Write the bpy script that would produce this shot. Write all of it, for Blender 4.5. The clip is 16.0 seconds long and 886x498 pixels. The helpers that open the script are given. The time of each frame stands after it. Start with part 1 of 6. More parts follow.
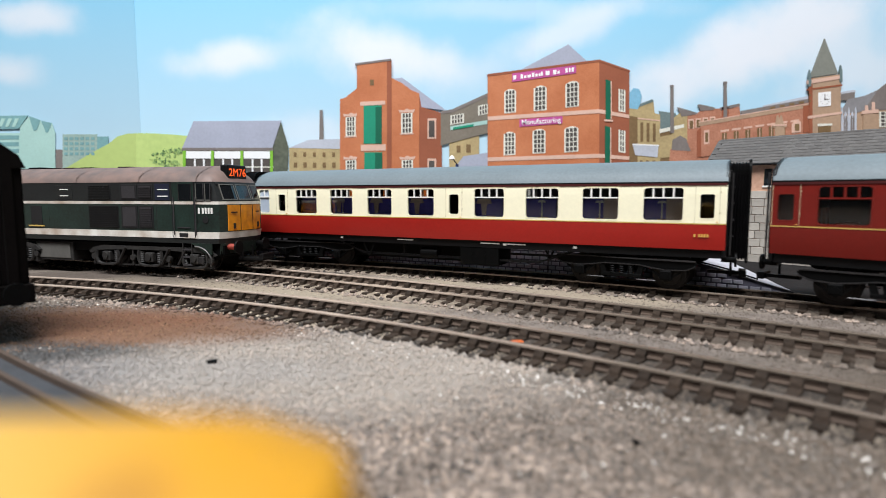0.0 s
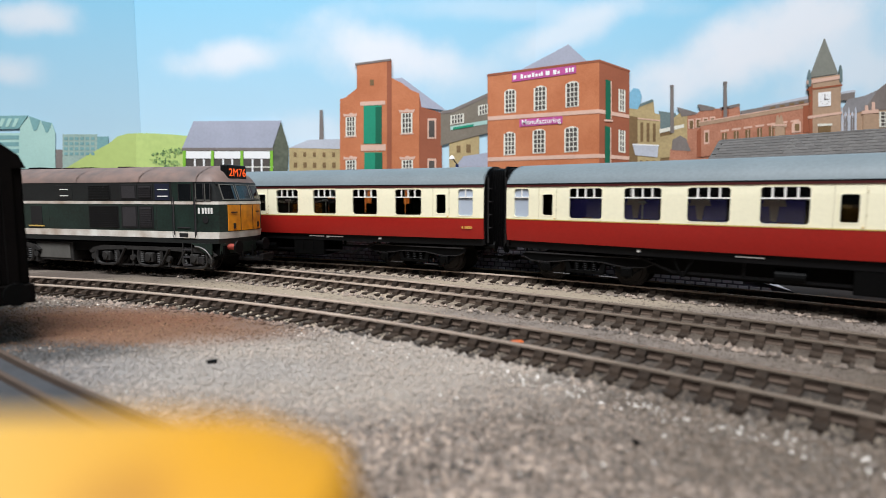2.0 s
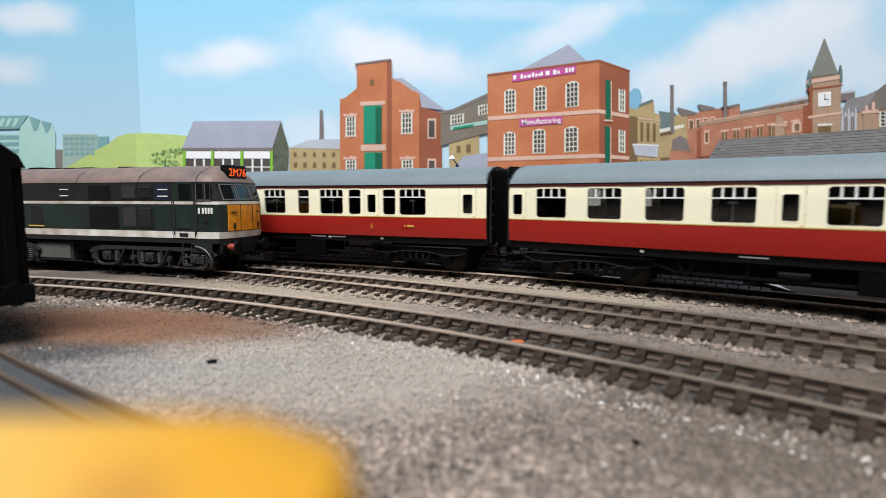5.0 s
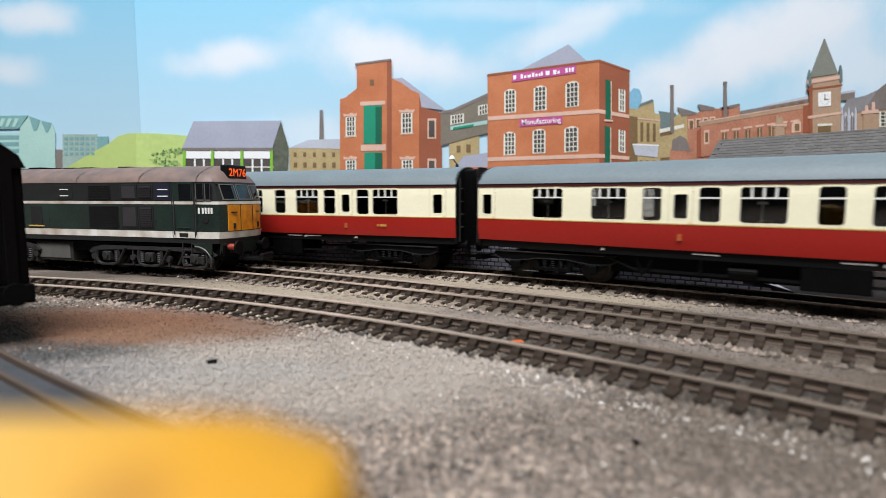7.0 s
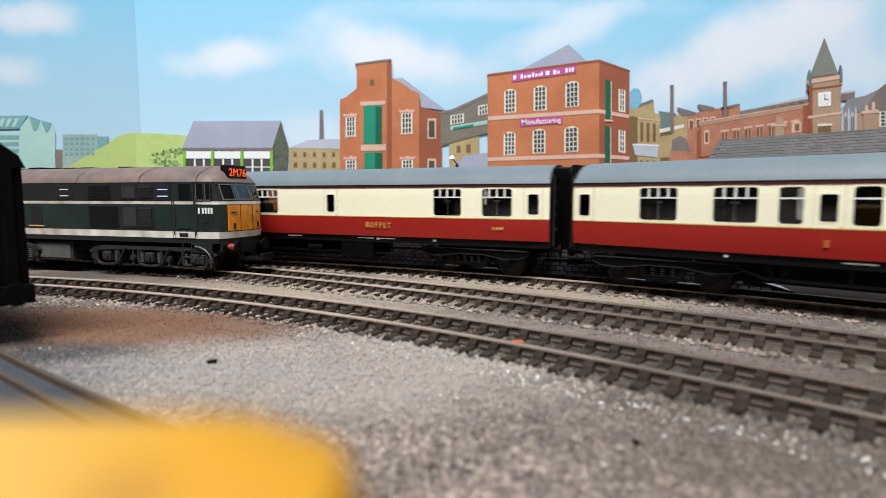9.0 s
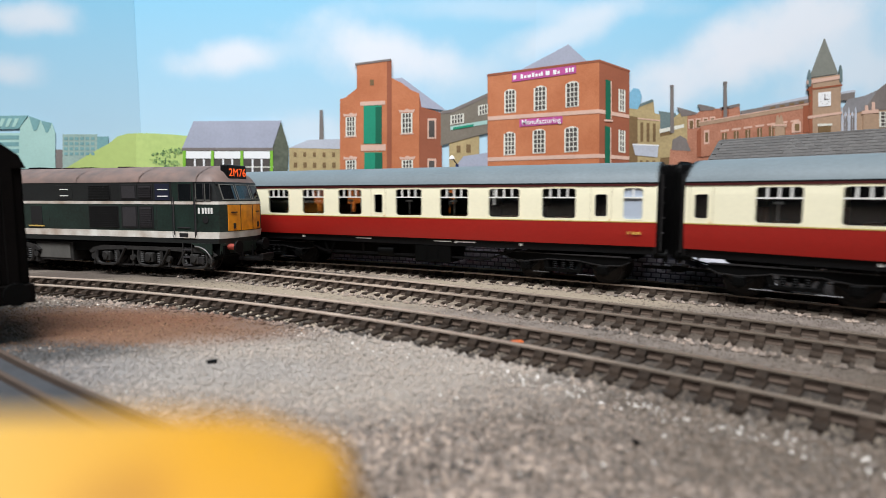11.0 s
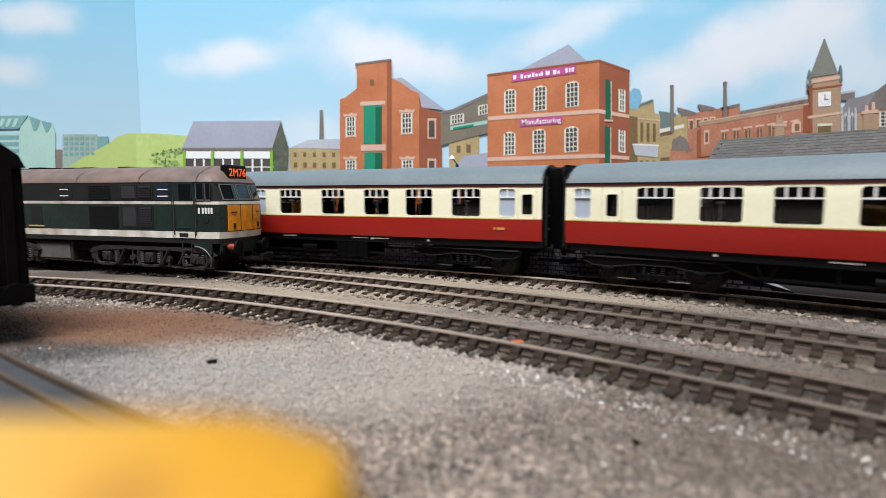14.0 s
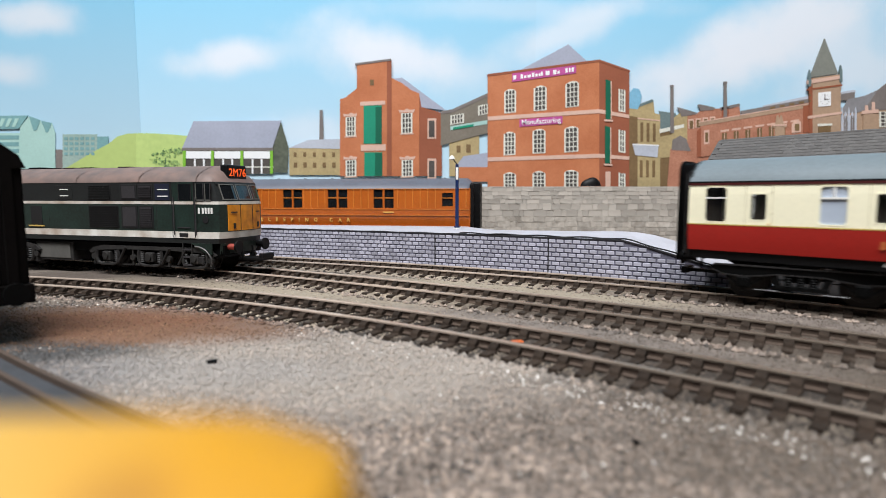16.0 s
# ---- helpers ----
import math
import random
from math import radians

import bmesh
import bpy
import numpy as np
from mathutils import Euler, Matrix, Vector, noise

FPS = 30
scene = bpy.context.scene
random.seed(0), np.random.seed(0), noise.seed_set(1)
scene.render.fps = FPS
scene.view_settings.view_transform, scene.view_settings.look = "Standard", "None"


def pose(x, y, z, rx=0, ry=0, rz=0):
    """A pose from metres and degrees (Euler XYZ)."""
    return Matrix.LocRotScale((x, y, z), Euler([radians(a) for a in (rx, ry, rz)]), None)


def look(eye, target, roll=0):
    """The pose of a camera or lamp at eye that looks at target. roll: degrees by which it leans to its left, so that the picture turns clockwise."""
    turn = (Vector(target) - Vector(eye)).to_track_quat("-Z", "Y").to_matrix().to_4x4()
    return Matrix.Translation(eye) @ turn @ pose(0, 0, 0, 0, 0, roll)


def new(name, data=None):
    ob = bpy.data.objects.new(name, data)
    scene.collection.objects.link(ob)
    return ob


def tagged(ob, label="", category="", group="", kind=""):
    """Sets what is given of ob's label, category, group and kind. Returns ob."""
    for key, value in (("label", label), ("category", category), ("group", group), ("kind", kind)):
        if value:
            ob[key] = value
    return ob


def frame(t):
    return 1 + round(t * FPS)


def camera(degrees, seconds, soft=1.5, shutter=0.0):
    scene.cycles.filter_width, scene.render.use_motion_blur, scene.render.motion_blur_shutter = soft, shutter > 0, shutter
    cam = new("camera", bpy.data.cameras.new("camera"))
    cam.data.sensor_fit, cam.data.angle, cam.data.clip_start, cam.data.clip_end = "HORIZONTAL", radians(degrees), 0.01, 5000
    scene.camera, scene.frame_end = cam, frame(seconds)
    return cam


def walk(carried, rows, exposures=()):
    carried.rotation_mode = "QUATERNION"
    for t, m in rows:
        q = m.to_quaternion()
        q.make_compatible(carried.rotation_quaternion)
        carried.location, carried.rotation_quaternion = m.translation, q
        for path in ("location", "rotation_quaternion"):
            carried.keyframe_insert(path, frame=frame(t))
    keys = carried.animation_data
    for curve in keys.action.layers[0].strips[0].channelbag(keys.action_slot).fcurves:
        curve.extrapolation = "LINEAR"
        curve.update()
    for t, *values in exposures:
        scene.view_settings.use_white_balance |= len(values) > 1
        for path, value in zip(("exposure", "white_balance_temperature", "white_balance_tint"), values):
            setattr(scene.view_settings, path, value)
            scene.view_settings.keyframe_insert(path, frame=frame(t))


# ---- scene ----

EYE = 0.0406
cam = camera(77.9, 16.0, soft=0.8, shutter=0.25)
cam.data.dof.use_dof = True
cam.data.dof.focus_distance = 0.27
cam.data.dof.aperture_fstop = 15.5
walk(cam, [(0.0, pose(0, 0, EYE, 84.38)), (16.0, pose(0, 0, EYE, 84.38))], [(0.0, 0.1), (0.7, 0.0), (16.0, 0.0)])

# ---- light: an unseen room with a ceiling light and an added front fill ----
world = bpy.data.worlds.new("world")
world.use_nodes = True
scene.world = world
world.node_tree.nodes["Background"].inputs[0].default_value = (0.75, 0.85, 1.0, 1)
world.node_tree.nodes["Background"].inputs[1].default_value = 0.15


def area_lamp(name, eye, target, sx, sy, watts, colour):
    data = bpy.data.lights.new(name, "AREA")
    data.shape, data.size, data.size_y, data.energy, data.color = "RECTANGLE", sx, sy, watts, colour
    ob = new(name, data)
    ob.matrix_basis = look(eye, target)
    return ob


# weak fill added behind the camera to brighten upright faces
area_lamp("window_light", (0.35, -1.70, 0.95), (0.0, 0.3, 0.05), 1.3, 0.5, 0.8, (0.86, 0.93, 1.0))
area_lamp("ceiling_lamp", (-0.2, -0.44, 1.36), (-0.2, -0.36, 0.0), 1.2, 0.4, 51.5, (0.95, 0.97, 1.0))


# ---- materials ----
def srgb(r, g, b):
    return tuple(((c / 255 + 0.055) / 1.055) ** 2.4 if c > 10 else c / 3294 for c in (r, g, b))


def mat(name, base, rough=0.6, metal=0.0, fine=900.0, coarse=60.0, vary=0.2, bump=0.0, tint=None, island=0.0, spec=0.5):
    """A surface with grain at two scales; fine and coarse are cycles per metre."""
    m = bpy.data.materials.new(name)
    m.use_nodes = True
    n, l = m.node_tree.nodes, m.node_tree.links
    p = n["Principled BSDF"]
    p.inputs["Roughness"].default_value, p.inputs["Metallic"].default_value = rough, metal
    p.inputs["Specular IOR Level"].default_value = spec
    tc = n.new("ShaderNodeTexCoord")
    a, b = n.new("ShaderNodeTexNoise"), n.new("ShaderNodeTexNoise")
    for node, s in ((a, fine), (b, coarse)):
        node.inputs["Scale"].default_value, node.inputs["Detail"].default_value = s, 4
        l.new(tc.outputs["Object"], node.inputs["Vector"])
    add = n.new("ShaderNodeMath")
    add.operation = "ADD"
    l.new(a.outputs["Fac"], add.inputs[0])
    l.new(b.outputs["Fac"], add.inputs[1])
    ramp = n.new("ShaderNodeMapRange")
    ramp.inputs["From Min"].default_value, ramp.inputs["From Max"].default_value = 0.65, 1.35
    l.new(add.outputs[0], ramp.inputs["Value"])
    mix = n.new("ShaderNodeMix")
    mix.data_type = "RGBA"
    dark = tint or tuple(c * (1 - vary) for c in base)
    light = tuple(min(1, c * (1 + vary)) for c in base)
    mix.inputs["A"].default_value, mix.inputs["B"].default_value = (*dark, 1), (*light, 1)
    l.new(ramp.outputs[0], mix.inputs["Factor"])
    out = mix.outputs["Result"]
    if island:
        info, geo = n.new("ShaderNodeObjectInfo"), n.new("ShaderNodeNewGeometry")
        s = n.new("ShaderNodeMath")
        s.operation = "ADD"
        l.new(info.outputs["Random"], s.inputs[0])
        l.new(geo.outputs["Random Per Island"], s.inputs[1])
        f = n.new("ShaderNodeMath")
        f.operation = "FRACT"
        l.new(s.outputs[0], f.inputs[0])
        r = n.new("ShaderNodeMapRange")
        r.inputs["To Min"].default_value, r.inputs["To Max"].default_value = 1 - island, 1 + island
        l.new(f.outputs[0], r.inputs["Value"])
        mul = n.new("ShaderNodeVectorMath")
        mul.operation = "SCALE"
        l.new(out, mul.inputs[0])
        l.new(r.outputs[0], mul.inputs["Scale"])
        out = mul.outputs[0]
    l.new(out, p.inputs["Base Color"])
    if bump:
        bn = n.new("ShaderNodeBump")
        bn.inputs["Strength"].default_value, bn.inputs["Distance"].default_value = bump, 0.001
        l.new(a.outputs["Fac"], bn.inputs["Height"])
        l.new(bn.outputs[0], p.inputs["Normal"])
    return m


def glass_mat(name, tint=(0.9, 0.93, 0.95), rough=0.03, clear=0.8):
    m = bpy.data.materials.new(name)
    m.use_nodes = True
    n, l = m.node_tree.nodes, m.node_tree.links
    g, tr, mx = n.new("ShaderNodeBsdfGlossy"), n.new("ShaderNodeBsdfTransparent"), n.new("ShaderNodeMixShader")
    g.inputs["Roughness"].default_value = rough
    tr.inputs[0].default_value = (*[c * clear for c in tint], 1)
    fr = n.new("ShaderNodeFresnel")
    fr.inputs[0].default_value = 1.5
    l.new(fr.outputs[0], mx.inputs[0])
    l.new(tr.outputs[0], mx.inputs[1])
    l.new(g.outputs[0], mx.inputs[2])
    l.new(mx.outputs[0], n["Material Output"].inputs["Surface"])
    return m


CREAM = mat("cream_paint", srgb(248, 241, 210), 0.4, vary=0.04, coarse=25)
CRIMSON = mat("crimson_paint", srgb(158, 34, 27), 0.3, vary=0.1, coarse=25)
MAROON = mat("maroon_paint", srgb(112, 27, 20), 0.3, vary=0.1, coarse=25)
ROOF_GREY = mat("roof_grey_paint", srgb(110, 121, 126), 0.55, vary=0.12, coarse=40, spec=0.35)
BLACK = mat("black_plastic", srgb(9, 8, 9), 0.5, vary=0.25, coarse=120, spec=0.25)
UNDER = mat("underframe_black", srgb(6, 6, 6), 0.55, vary=0.3, coarse=150, spec=0.1)
LINING = mat("gold_black_lining", srgb(196, 164, 88), 0.45, vary=0.1)
DARKLINE = mat("maroon_lining", srgb(70, 18, 18), 0.45, vary=0.1)
GOLD = mat("gold_lettering", srgb(214, 168, 84), 0.4, vary=0.1)
CREST = mat("faded_crest", srgb(176, 92, 46), 0.45, vary=0.15)
WHITE = mat("white_paint", srgb(232, 230, 224), 0.5, vary=0.06)
GLASS = glass_mat("window_glass", (0.95, 0.97, 0.98), 0.03, 0.94)
FROST = mat("frosted_glass", srgb(176, 186, 200), 0.35, vary=0.05)
SEAT_BLUE = mat("blue_moquette", srgb(104, 99, 196), 0.9, vary=0.2)
CURTAIN = mat("dusty_pink_curtain", srgb(206, 184, 174), 0.9, vary=0.12)
SEAT_TAN = mat("tan_moquette", srgb(150, 92, 66), 0.9, vary=0.2)
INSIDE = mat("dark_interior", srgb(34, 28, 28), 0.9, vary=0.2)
STEEL = mat("worn_rail_steel", srgb(208, 188, 172), 0.26, 0.35, fine=400, coarse=30, vary=0.2)
RUST = mat("rusty_rail_web", srgb(80, 66, 56), 0.75, 0.1, fine=1500, coarse=40, vary=0.3)
SLEEPER = mat("weathered_sleeper", srgb(47, 38, 31), 0.85, fine=1500, coarse=300, vary=0.5, bump=0.3, island=0.3, spec=0.2)
WHEEL = mat("wheel_metal", srgb(38, 34, 32), 0.5, 0.5, vary=0.2)
BRIGHT_STONE = mat("quartz_chip", srgb(214, 208, 200), 0.3, vary=0.15, island=0.3)
DUSTY_BED = mat("dusty_ballast_bed", srgb(142, 129, 113), 0.85, fine=900, coarse=160, vary=0.5, bump=0.5)
TRACKBED = mat("dark_trackbed", srgb(54, 47, 41), 0.85, fine=900, coarse=200, vary=0.7, bump=0.4)
PINK_WALL = mat("pinkish_render", srgb(206, 166, 142), 0.8, fine=500, coarse=50, vary=0.12, tint=srgb(184, 140, 116))
SLATE = mat("grey_roof_slate", srgb(98, 95, 93), 0.8, fine=600, coarse=60, vary=0.3, island=0.12, spec=0.25)
# near-black colour that stands in for shade on the ground
RAMP_SHADE = mat("dark_tarmac", srgb(30, 28, 28), 0.9, fine=900, coarse=80, vary=0.4, bump=0.3, spec=0.2)
TRACK_STONE = mat("dusty_track_ballast", srgb(162, 148, 131), 0.8, vary=0.3, island=0.5)
BROWN_GRIT = mat("brown_grit", srgb(120, 92, 70), 0.85, vary=0.3, island=0.6)
BALLAST = mat("ballast_stone", srgb(126, 112, 101), 0.6, fine=900, coarse=110, vary=0.4, island=0.8)
LOCO_GREEN = mat("loco_dark_green", srgb(32, 50, 43), 0.42, vary=0.25, coarse=60, tint=srgb(24, 28, 25))
LOCO_UPPER = mat("loco_upper_grimy_green", srgb(26, 29, 28), 0.5, vary=0.3, coarse=60, tint=srgb(22, 22, 22))
LOCO_ROOF = mat("loco_weathered_roof", srgb(128, 104, 94), 0.6, vary=0.2, fine=120, coarse=16, tint=srgb(84, 78, 77))
LOCO_WHITE = mat("loco_grubby_white", srgb(222, 220, 212), 0.45, vary=0.1, fine=160, coarse=34, tint=srgb(168, 146, 128))
LOCO_FRAME = mat("loco_dusty_frame", srgb(42, 40, 38), 0.6, vary=0.4, fine=700, coarse=110, tint=srgb(22, 20, 20))
LOCO_YELLOW = mat("loco_warning_yellow", srgb(232, 150, 22), 0.45, vary=0.12, coarse=90, fine=300, tint=srgb(180, 104, 22))
FRAME_PALE = mat("dull_alloy_frame", srgb(120, 118, 112), 0.4, 0.4, vary=0.2)
TANK_GREY = mat("dusty_tank_grey", srgb(88, 86, 82), 0.6, vary=0.2, fine=300, coarse=60)
GRILLE = mat("grille_grey", srgb(24, 23, 24), 0.6, vary=0.2)
SEAM = mat("cream_door_gap", srgb(196, 186, 152), 0.6, vary=0.1)
FRAME_EDGE = mat("worn_black_edge", srgb(40, 38, 38), 0.4, vary=0.3, coarse=200)
ROD = mat("bare_metal_rod", srgb(104, 102, 101), 0.45, 0.3, vary=0.2)
SLOT = mat("inset_track_grey", srgb(58, 60, 64), 0.8, fine=700, coarse=90, vary=0.3, bump=0.3)
PANEL = mat("grille_panel_grey", srgb(50, 47, 49), 0.6, vary=0.2)
DARKGLASS = mat("dark_cab_glass", srgb(22, 24, 26), 0.06, vary=0.2, spec=0.7)
BLUEPANEL = mat("blue_grey_panel", srgb(28, 32, 50), 0.5, vary=0.2)
RED = mat("buffer_beam_red", srgb(150, 62, 50), 0.55, vary=0.25, coarse=150)
TEAK = mat("varnished_teak", srgb(176, 90, 26), 0.32, vary=0.14, fine=700, coarse=60, tint=srgb(162, 80, 22))
TEAK_BEAD = mat("teak_beading", srgb(198, 116, 44), 0.35, vary=0.2)
TEAK_ROOF = mat("lead_grey_roof", srgb(92, 94, 104), 0.5, vary=0.15, coarse=40)
PLATFORM_TOP = mat("platform_surface", srgb(178, 177, 184), 0.85, fine=1500, coarse=50, vary=0.12, bump=0.15)
BRICK_PALE = mat("pale_lilac_block", srgb(172, 170, 182), 0.7, fine=1200, coarse=90, vary=0.16, island=0.24)
MORTAR = mat("dark_grey_mortar", srgb(104, 102, 116), 0.85, vary=0.2)
EDGE_DARK = mat("dark_edge_line", srgb(40, 38, 40), 0.8, vary=0.2)
STONE = mat("grey_rubble_stone", srgb(178, 171, 162), 0.9, fine=260, coarse=30, vary=0.2, island=0.22, tint=srgb(140, 131, 120), spec=0.2)
JOINT = mat("stone_joint", srgb(182, 176, 168), 0.9, vary=0.2)
LAMP_BLUE = mat("dark_blue_enamel", srgb(24, 42, 84), 0.35, vary=0.15)
YELLOW = mat("yellow_plastic", srgb(186, 138, 10), 0.6, fine=40, coarse=22, vary=0.06, tint=srgb(178, 122, 18))
VAN_DARK = mat("sooty_brown_van", srgb(12, 9, 8), 0.95, vary=0.3, coarse=150, spec=0.08)
# walls and ceiling out of view, kept dark to cut bounced light
DARK_ROOM_WALL = mat("room_wall_paint", srgb(84, 84, 86), 0.85, fine=60, coarse=3, vary=0.04)
CARPET = mat("room_floor_carpet", srgb(110, 104, 98), 0.95, fine=300, coarse=8, vary=0.2)

# two small glowing letters' colour for the lit indicator
m = mat("lit_orange", srgb(255, 96, 30), 0.5, vary=0.05)
m.node_tree.nodes["Principled BSDF"].inputs["Emission Color"].default_value = (*srgb(255, 90, 30), 1)
m.node_tree.nodes["Principled BSDF"].inputs["Emission Strength"].default_value = 0.7
LIT = m


def add_patches(m, patches):
    """Patches of another colour with ragged edges: middle, half size, colour and amount of each."""
    n, l = m.node_tree.nodes, m.node_tree.links
    p = n["Principled BSDF"]
    old = p.inputs["Base Color"].links[0].from_socket
    tc = n.new("ShaderNodeTexCoord")

    def patch(loc, size, colour, amount, src):
        mp = n.new("ShaderNodeMapping")
        mp.vector_type = "POINT"
        l.new(tc.outputs["Object"], mp.inputs["Vector"])
        mp.inputs["Scale"].default_value = (1 / size[0], 1 / size[1], 1)
        mp.inputs["Location"].default_value = (-loc[0] / size[0], -loc[1] / size[1], 0)
        no = n.new("ShaderNodeTexNoise")
        no.inputs["Scale"].default_value = 30
        l.new(tc.outputs["Object"], no.inputs["Vector"])
        g = n.new("ShaderNodeTexGradient")
        g.gradient_type = "SPHERICAL"
        sub = n.new("ShaderNodeVectorMath")
        sub.operation = "MULTIPLY_ADD"
        l.new(no.outputs["Color"], sub.inputs[0])
        sub.inputs[1].default_value = (0.5, 0.5, 0)
        l.new(mp.outputs[0], sub.inputs[2])
        off = n.new("ShaderNodeVectorMath")
        off.operation = "SUBTRACT"
        l.new(sub.outputs[0], off.inputs[0])
        off.inputs[1].default_value = (0.25, 0.25, 0)
        l.new(off.outputs[0], g.inputs["Vector"])
        r = n.new("ShaderNodeMapRange")
        r.inputs["From Max"].default_value, r.inputs["To Max"].default_value = 0.5, amount
        l.new(g.outputs["Fac"], r.inputs["Value"])
        mx = n.new("ShaderNodeMix")
        mx.data_type = "RGBA"
        l.new(r.outputs[0], mx.inputs["Factor"])
        l.new(src, mx.inputs["A"])
        mx.inputs["B"].default_value = (*colour, 1)
        return mx.outputs["Result"]

    for loc, size, colour, amount in patches:
        old = patch(loc, size, colour, amount, old)
    l.new(old, p.inputs["Base Color"])
    return m


# darker patch of ground and track bed around the loco's front end
LOCO_DARK_PATCH = ((-0.15, 0.268), (0.12, 0.06), srgb(78, 68, 60), 0.8)
PATCHES = (((-0.118, 0.170), (0.075, 0.030), srgb(112, 72, 48), 0.95), ((-0.075, 0.156), (0.040, 0.016), srgb(116, 82, 60), 0.8),
           # first in this row: the van's shadow, painted into the ground colour
           ((-0.108, 0.138), (0.045, 0.014), srgb(60, 61, 62), 0.85), ((-0.060, 0.124), (0.050, 0.014), srgb(104, 107, 112), 0.65),
           # brighter middle and darker right: the fall-off of light, put into colour
           ((-0.025, 0.130), (0.075, 0.040), srgb(166, 157, 147), 0.6), ((0.13, 0.095), (0.13, 0.06), srgb(82, 71, 60), 0.85))
GROUND = add_patches(mat("scenic_ballast_ground", srgb(116, 106, 98), 0.85, fine=800, coarse=110, vary=0.5, bump=0.6), PATCHES + (LOCO_DARK_PATCH, ((0.08, 0.235), (0.35, 0.05), srgb(160, 147, 127), 0.75),))
add_patches(BALLAST, PATCHES)
# pale base paints the glint of the left rails; the right is dulled
add_patches(STEEL, (((0.15, 0.12), (0.20, 0.16), srgb(104, 93, 82), 0.9),))
# the pale beds turn darker to the right and near the loco
for dusty in (TRACK_STONE, DUSTY_BED):
    add_patches(dusty, (((0.14, 0.15), (0.20, 0.12), srgb(68, 58, 50), 0.9), LOCO_DARK_PATCH))
# a paler left end, and a small spot of shading painted orange-brown
add_patches(YELLOW, (((-0.0225, 0.0135), (0.0172, 0.04), srgb(190, 156, 82), 0.85), ((-0.0072, 0.0112), (0.0016, 0.0018), srgb(146, 98, 24), 0.6)))



# ---- mesh helpers; all lengths below are in millimetres ----
def part(name, bm, material, parent=None, label="", smooth=False):
    me = bpy.data.meshes.new(name)
    bmesh.ops.recalc_face_normals(bm, faces=bm.faces)
    bmesh.ops.scale(bm, vec=(0.001, 0.001, 0.001), verts=bm.verts)
    bm.to_mesh(me)
    bm.free()
    if smooth:
        for p in me.polygons:
            p.use_smooth = True
        me.set_sharp_from_angle(angle=radians(35))
    me.materials.append(material)
    ob = new(name, me)
    ob.parent = parent
    if label:
        ob["label"] = label
    return ob


def again(ob, m, parent=None):
    """Another object on the same mesh."""
    o = new(ob.name.split(".")[0], ob.data)
    o.parent, o.matrix_basis = parent, m
    if "label" in ob:
        o["label"] = ob["label"]
    return o


def mm(x, y, z, rx=0, ry=0, rz=0):
    return pose(x / 1000, y / 1000, z / 1000, rx, ry, rz)


def thing(name, label, category, m=None, group="", kind=""):
    ob = new(name)
    ob.empty_display_size = 0.01
    if m is not None:
        ob.matrix_basis = m
    return tagged(ob, label, category, group, kind)


def add_box(bm, x0, x1, y0, y1, z0, z1, bevel=0.0):
    r = bmesh.ops.create_cube(bm, size=1.0)
    bmesh.ops.scale(bm, vec=(x1 - x0, y1 - y0, z1 - z0), verts=r["verts"])
    bmesh.ops.translate(bm, vec=((x0 + x1) / 2, (y0 + y1) / 2, (z0 + z1) / 2), verts=r["verts"])
    if bevel:
        es = list({e for v in r["verts"] for e in v.link_edges})
        bmesh.ops.bevel(bm, geom=es, offset=bevel, segments=2, affect="EDGES", profile=0.5)


def box(*a, bevel=0.0):
    bm = bmesh.new()
    add_box(bm, *a, bevel=bevel)
    return bm


def add_cyl(bm, r, h, at, axis="z", seg=20, r2=None):
    q = bmesh.ops.create_cone(bm, cap_ends=True, segments=seg, radius1=r, radius2=r if r2 is None else r2, depth=h)
    turn = {"z": Matrix(), "x": Matrix.Rotation(radians(90), 4, "Y"), "y": Matrix.Rotation(radians(90), 4, "X")}[axis]
    bmesh.ops.transform(bm, matrix=Matrix.Translation(at) @ turn, verts=q["verts"])


def cyl(*a, **k):
    bm = bmesh.new()
    add_cyl(bm, *a, **k)
    return bm


def lathe(profile, seg=24):
    """A turned piece about the y axis: pairs of place along y and radius."""
    return loft([[(r * math.cos(2 * math.pi * i / seg), y, r * math.sin(2 * math.pi * i / seg)) for i in range(seg)] for y, r in profile])


def wheelset_mesh(r, lift):
    half = [(10.2, 0.9), (9.0, 0.9), (9.0, r * 0.72), (8.6, r * 0.74), (8.8, r), (7.1, r + 0.05), (7.1, r + 0.75), (6.6, r + 0.75), (6.6, 1.0)]
    prof = [(-13, 0.9)] + [(-y, q) for y, q in half] + [(y, q) for y, q in half[::-1]] + [(13, 0.9)]
    bm = lathe(prof)
    bmesh.ops.translate(bm, vec=(0, 0, lift), verts=bm.verts)
    return bm


def prism(points, y0, y1, axis="y"):
    """A flat outline pushed out along one axis."""
    bm = bmesh.new()
    add_prism(bm, points, y0, y1, axis)
    return bm


def add_prism(bm, points, y0, y1, axis="y"):
    def place(a, b, c):
        return (a, c, b) if axis == "y" else (c, a, b) if axis == "x" else (a, b, c)
    lo = [bm.verts.new(place(a, b, y0)) for a, b in points]
    hi = [bm.verts.new(place(a, b, y1)) for a, b in points]
    bm.faces.new(lo)
    bm.faces.new(hi[::-1])
    k = len(points)
    for i in range(k):
        bm.faces.new((lo[i], lo[(i + 1) % k], hi[(i + 1) % k], hi[i]))


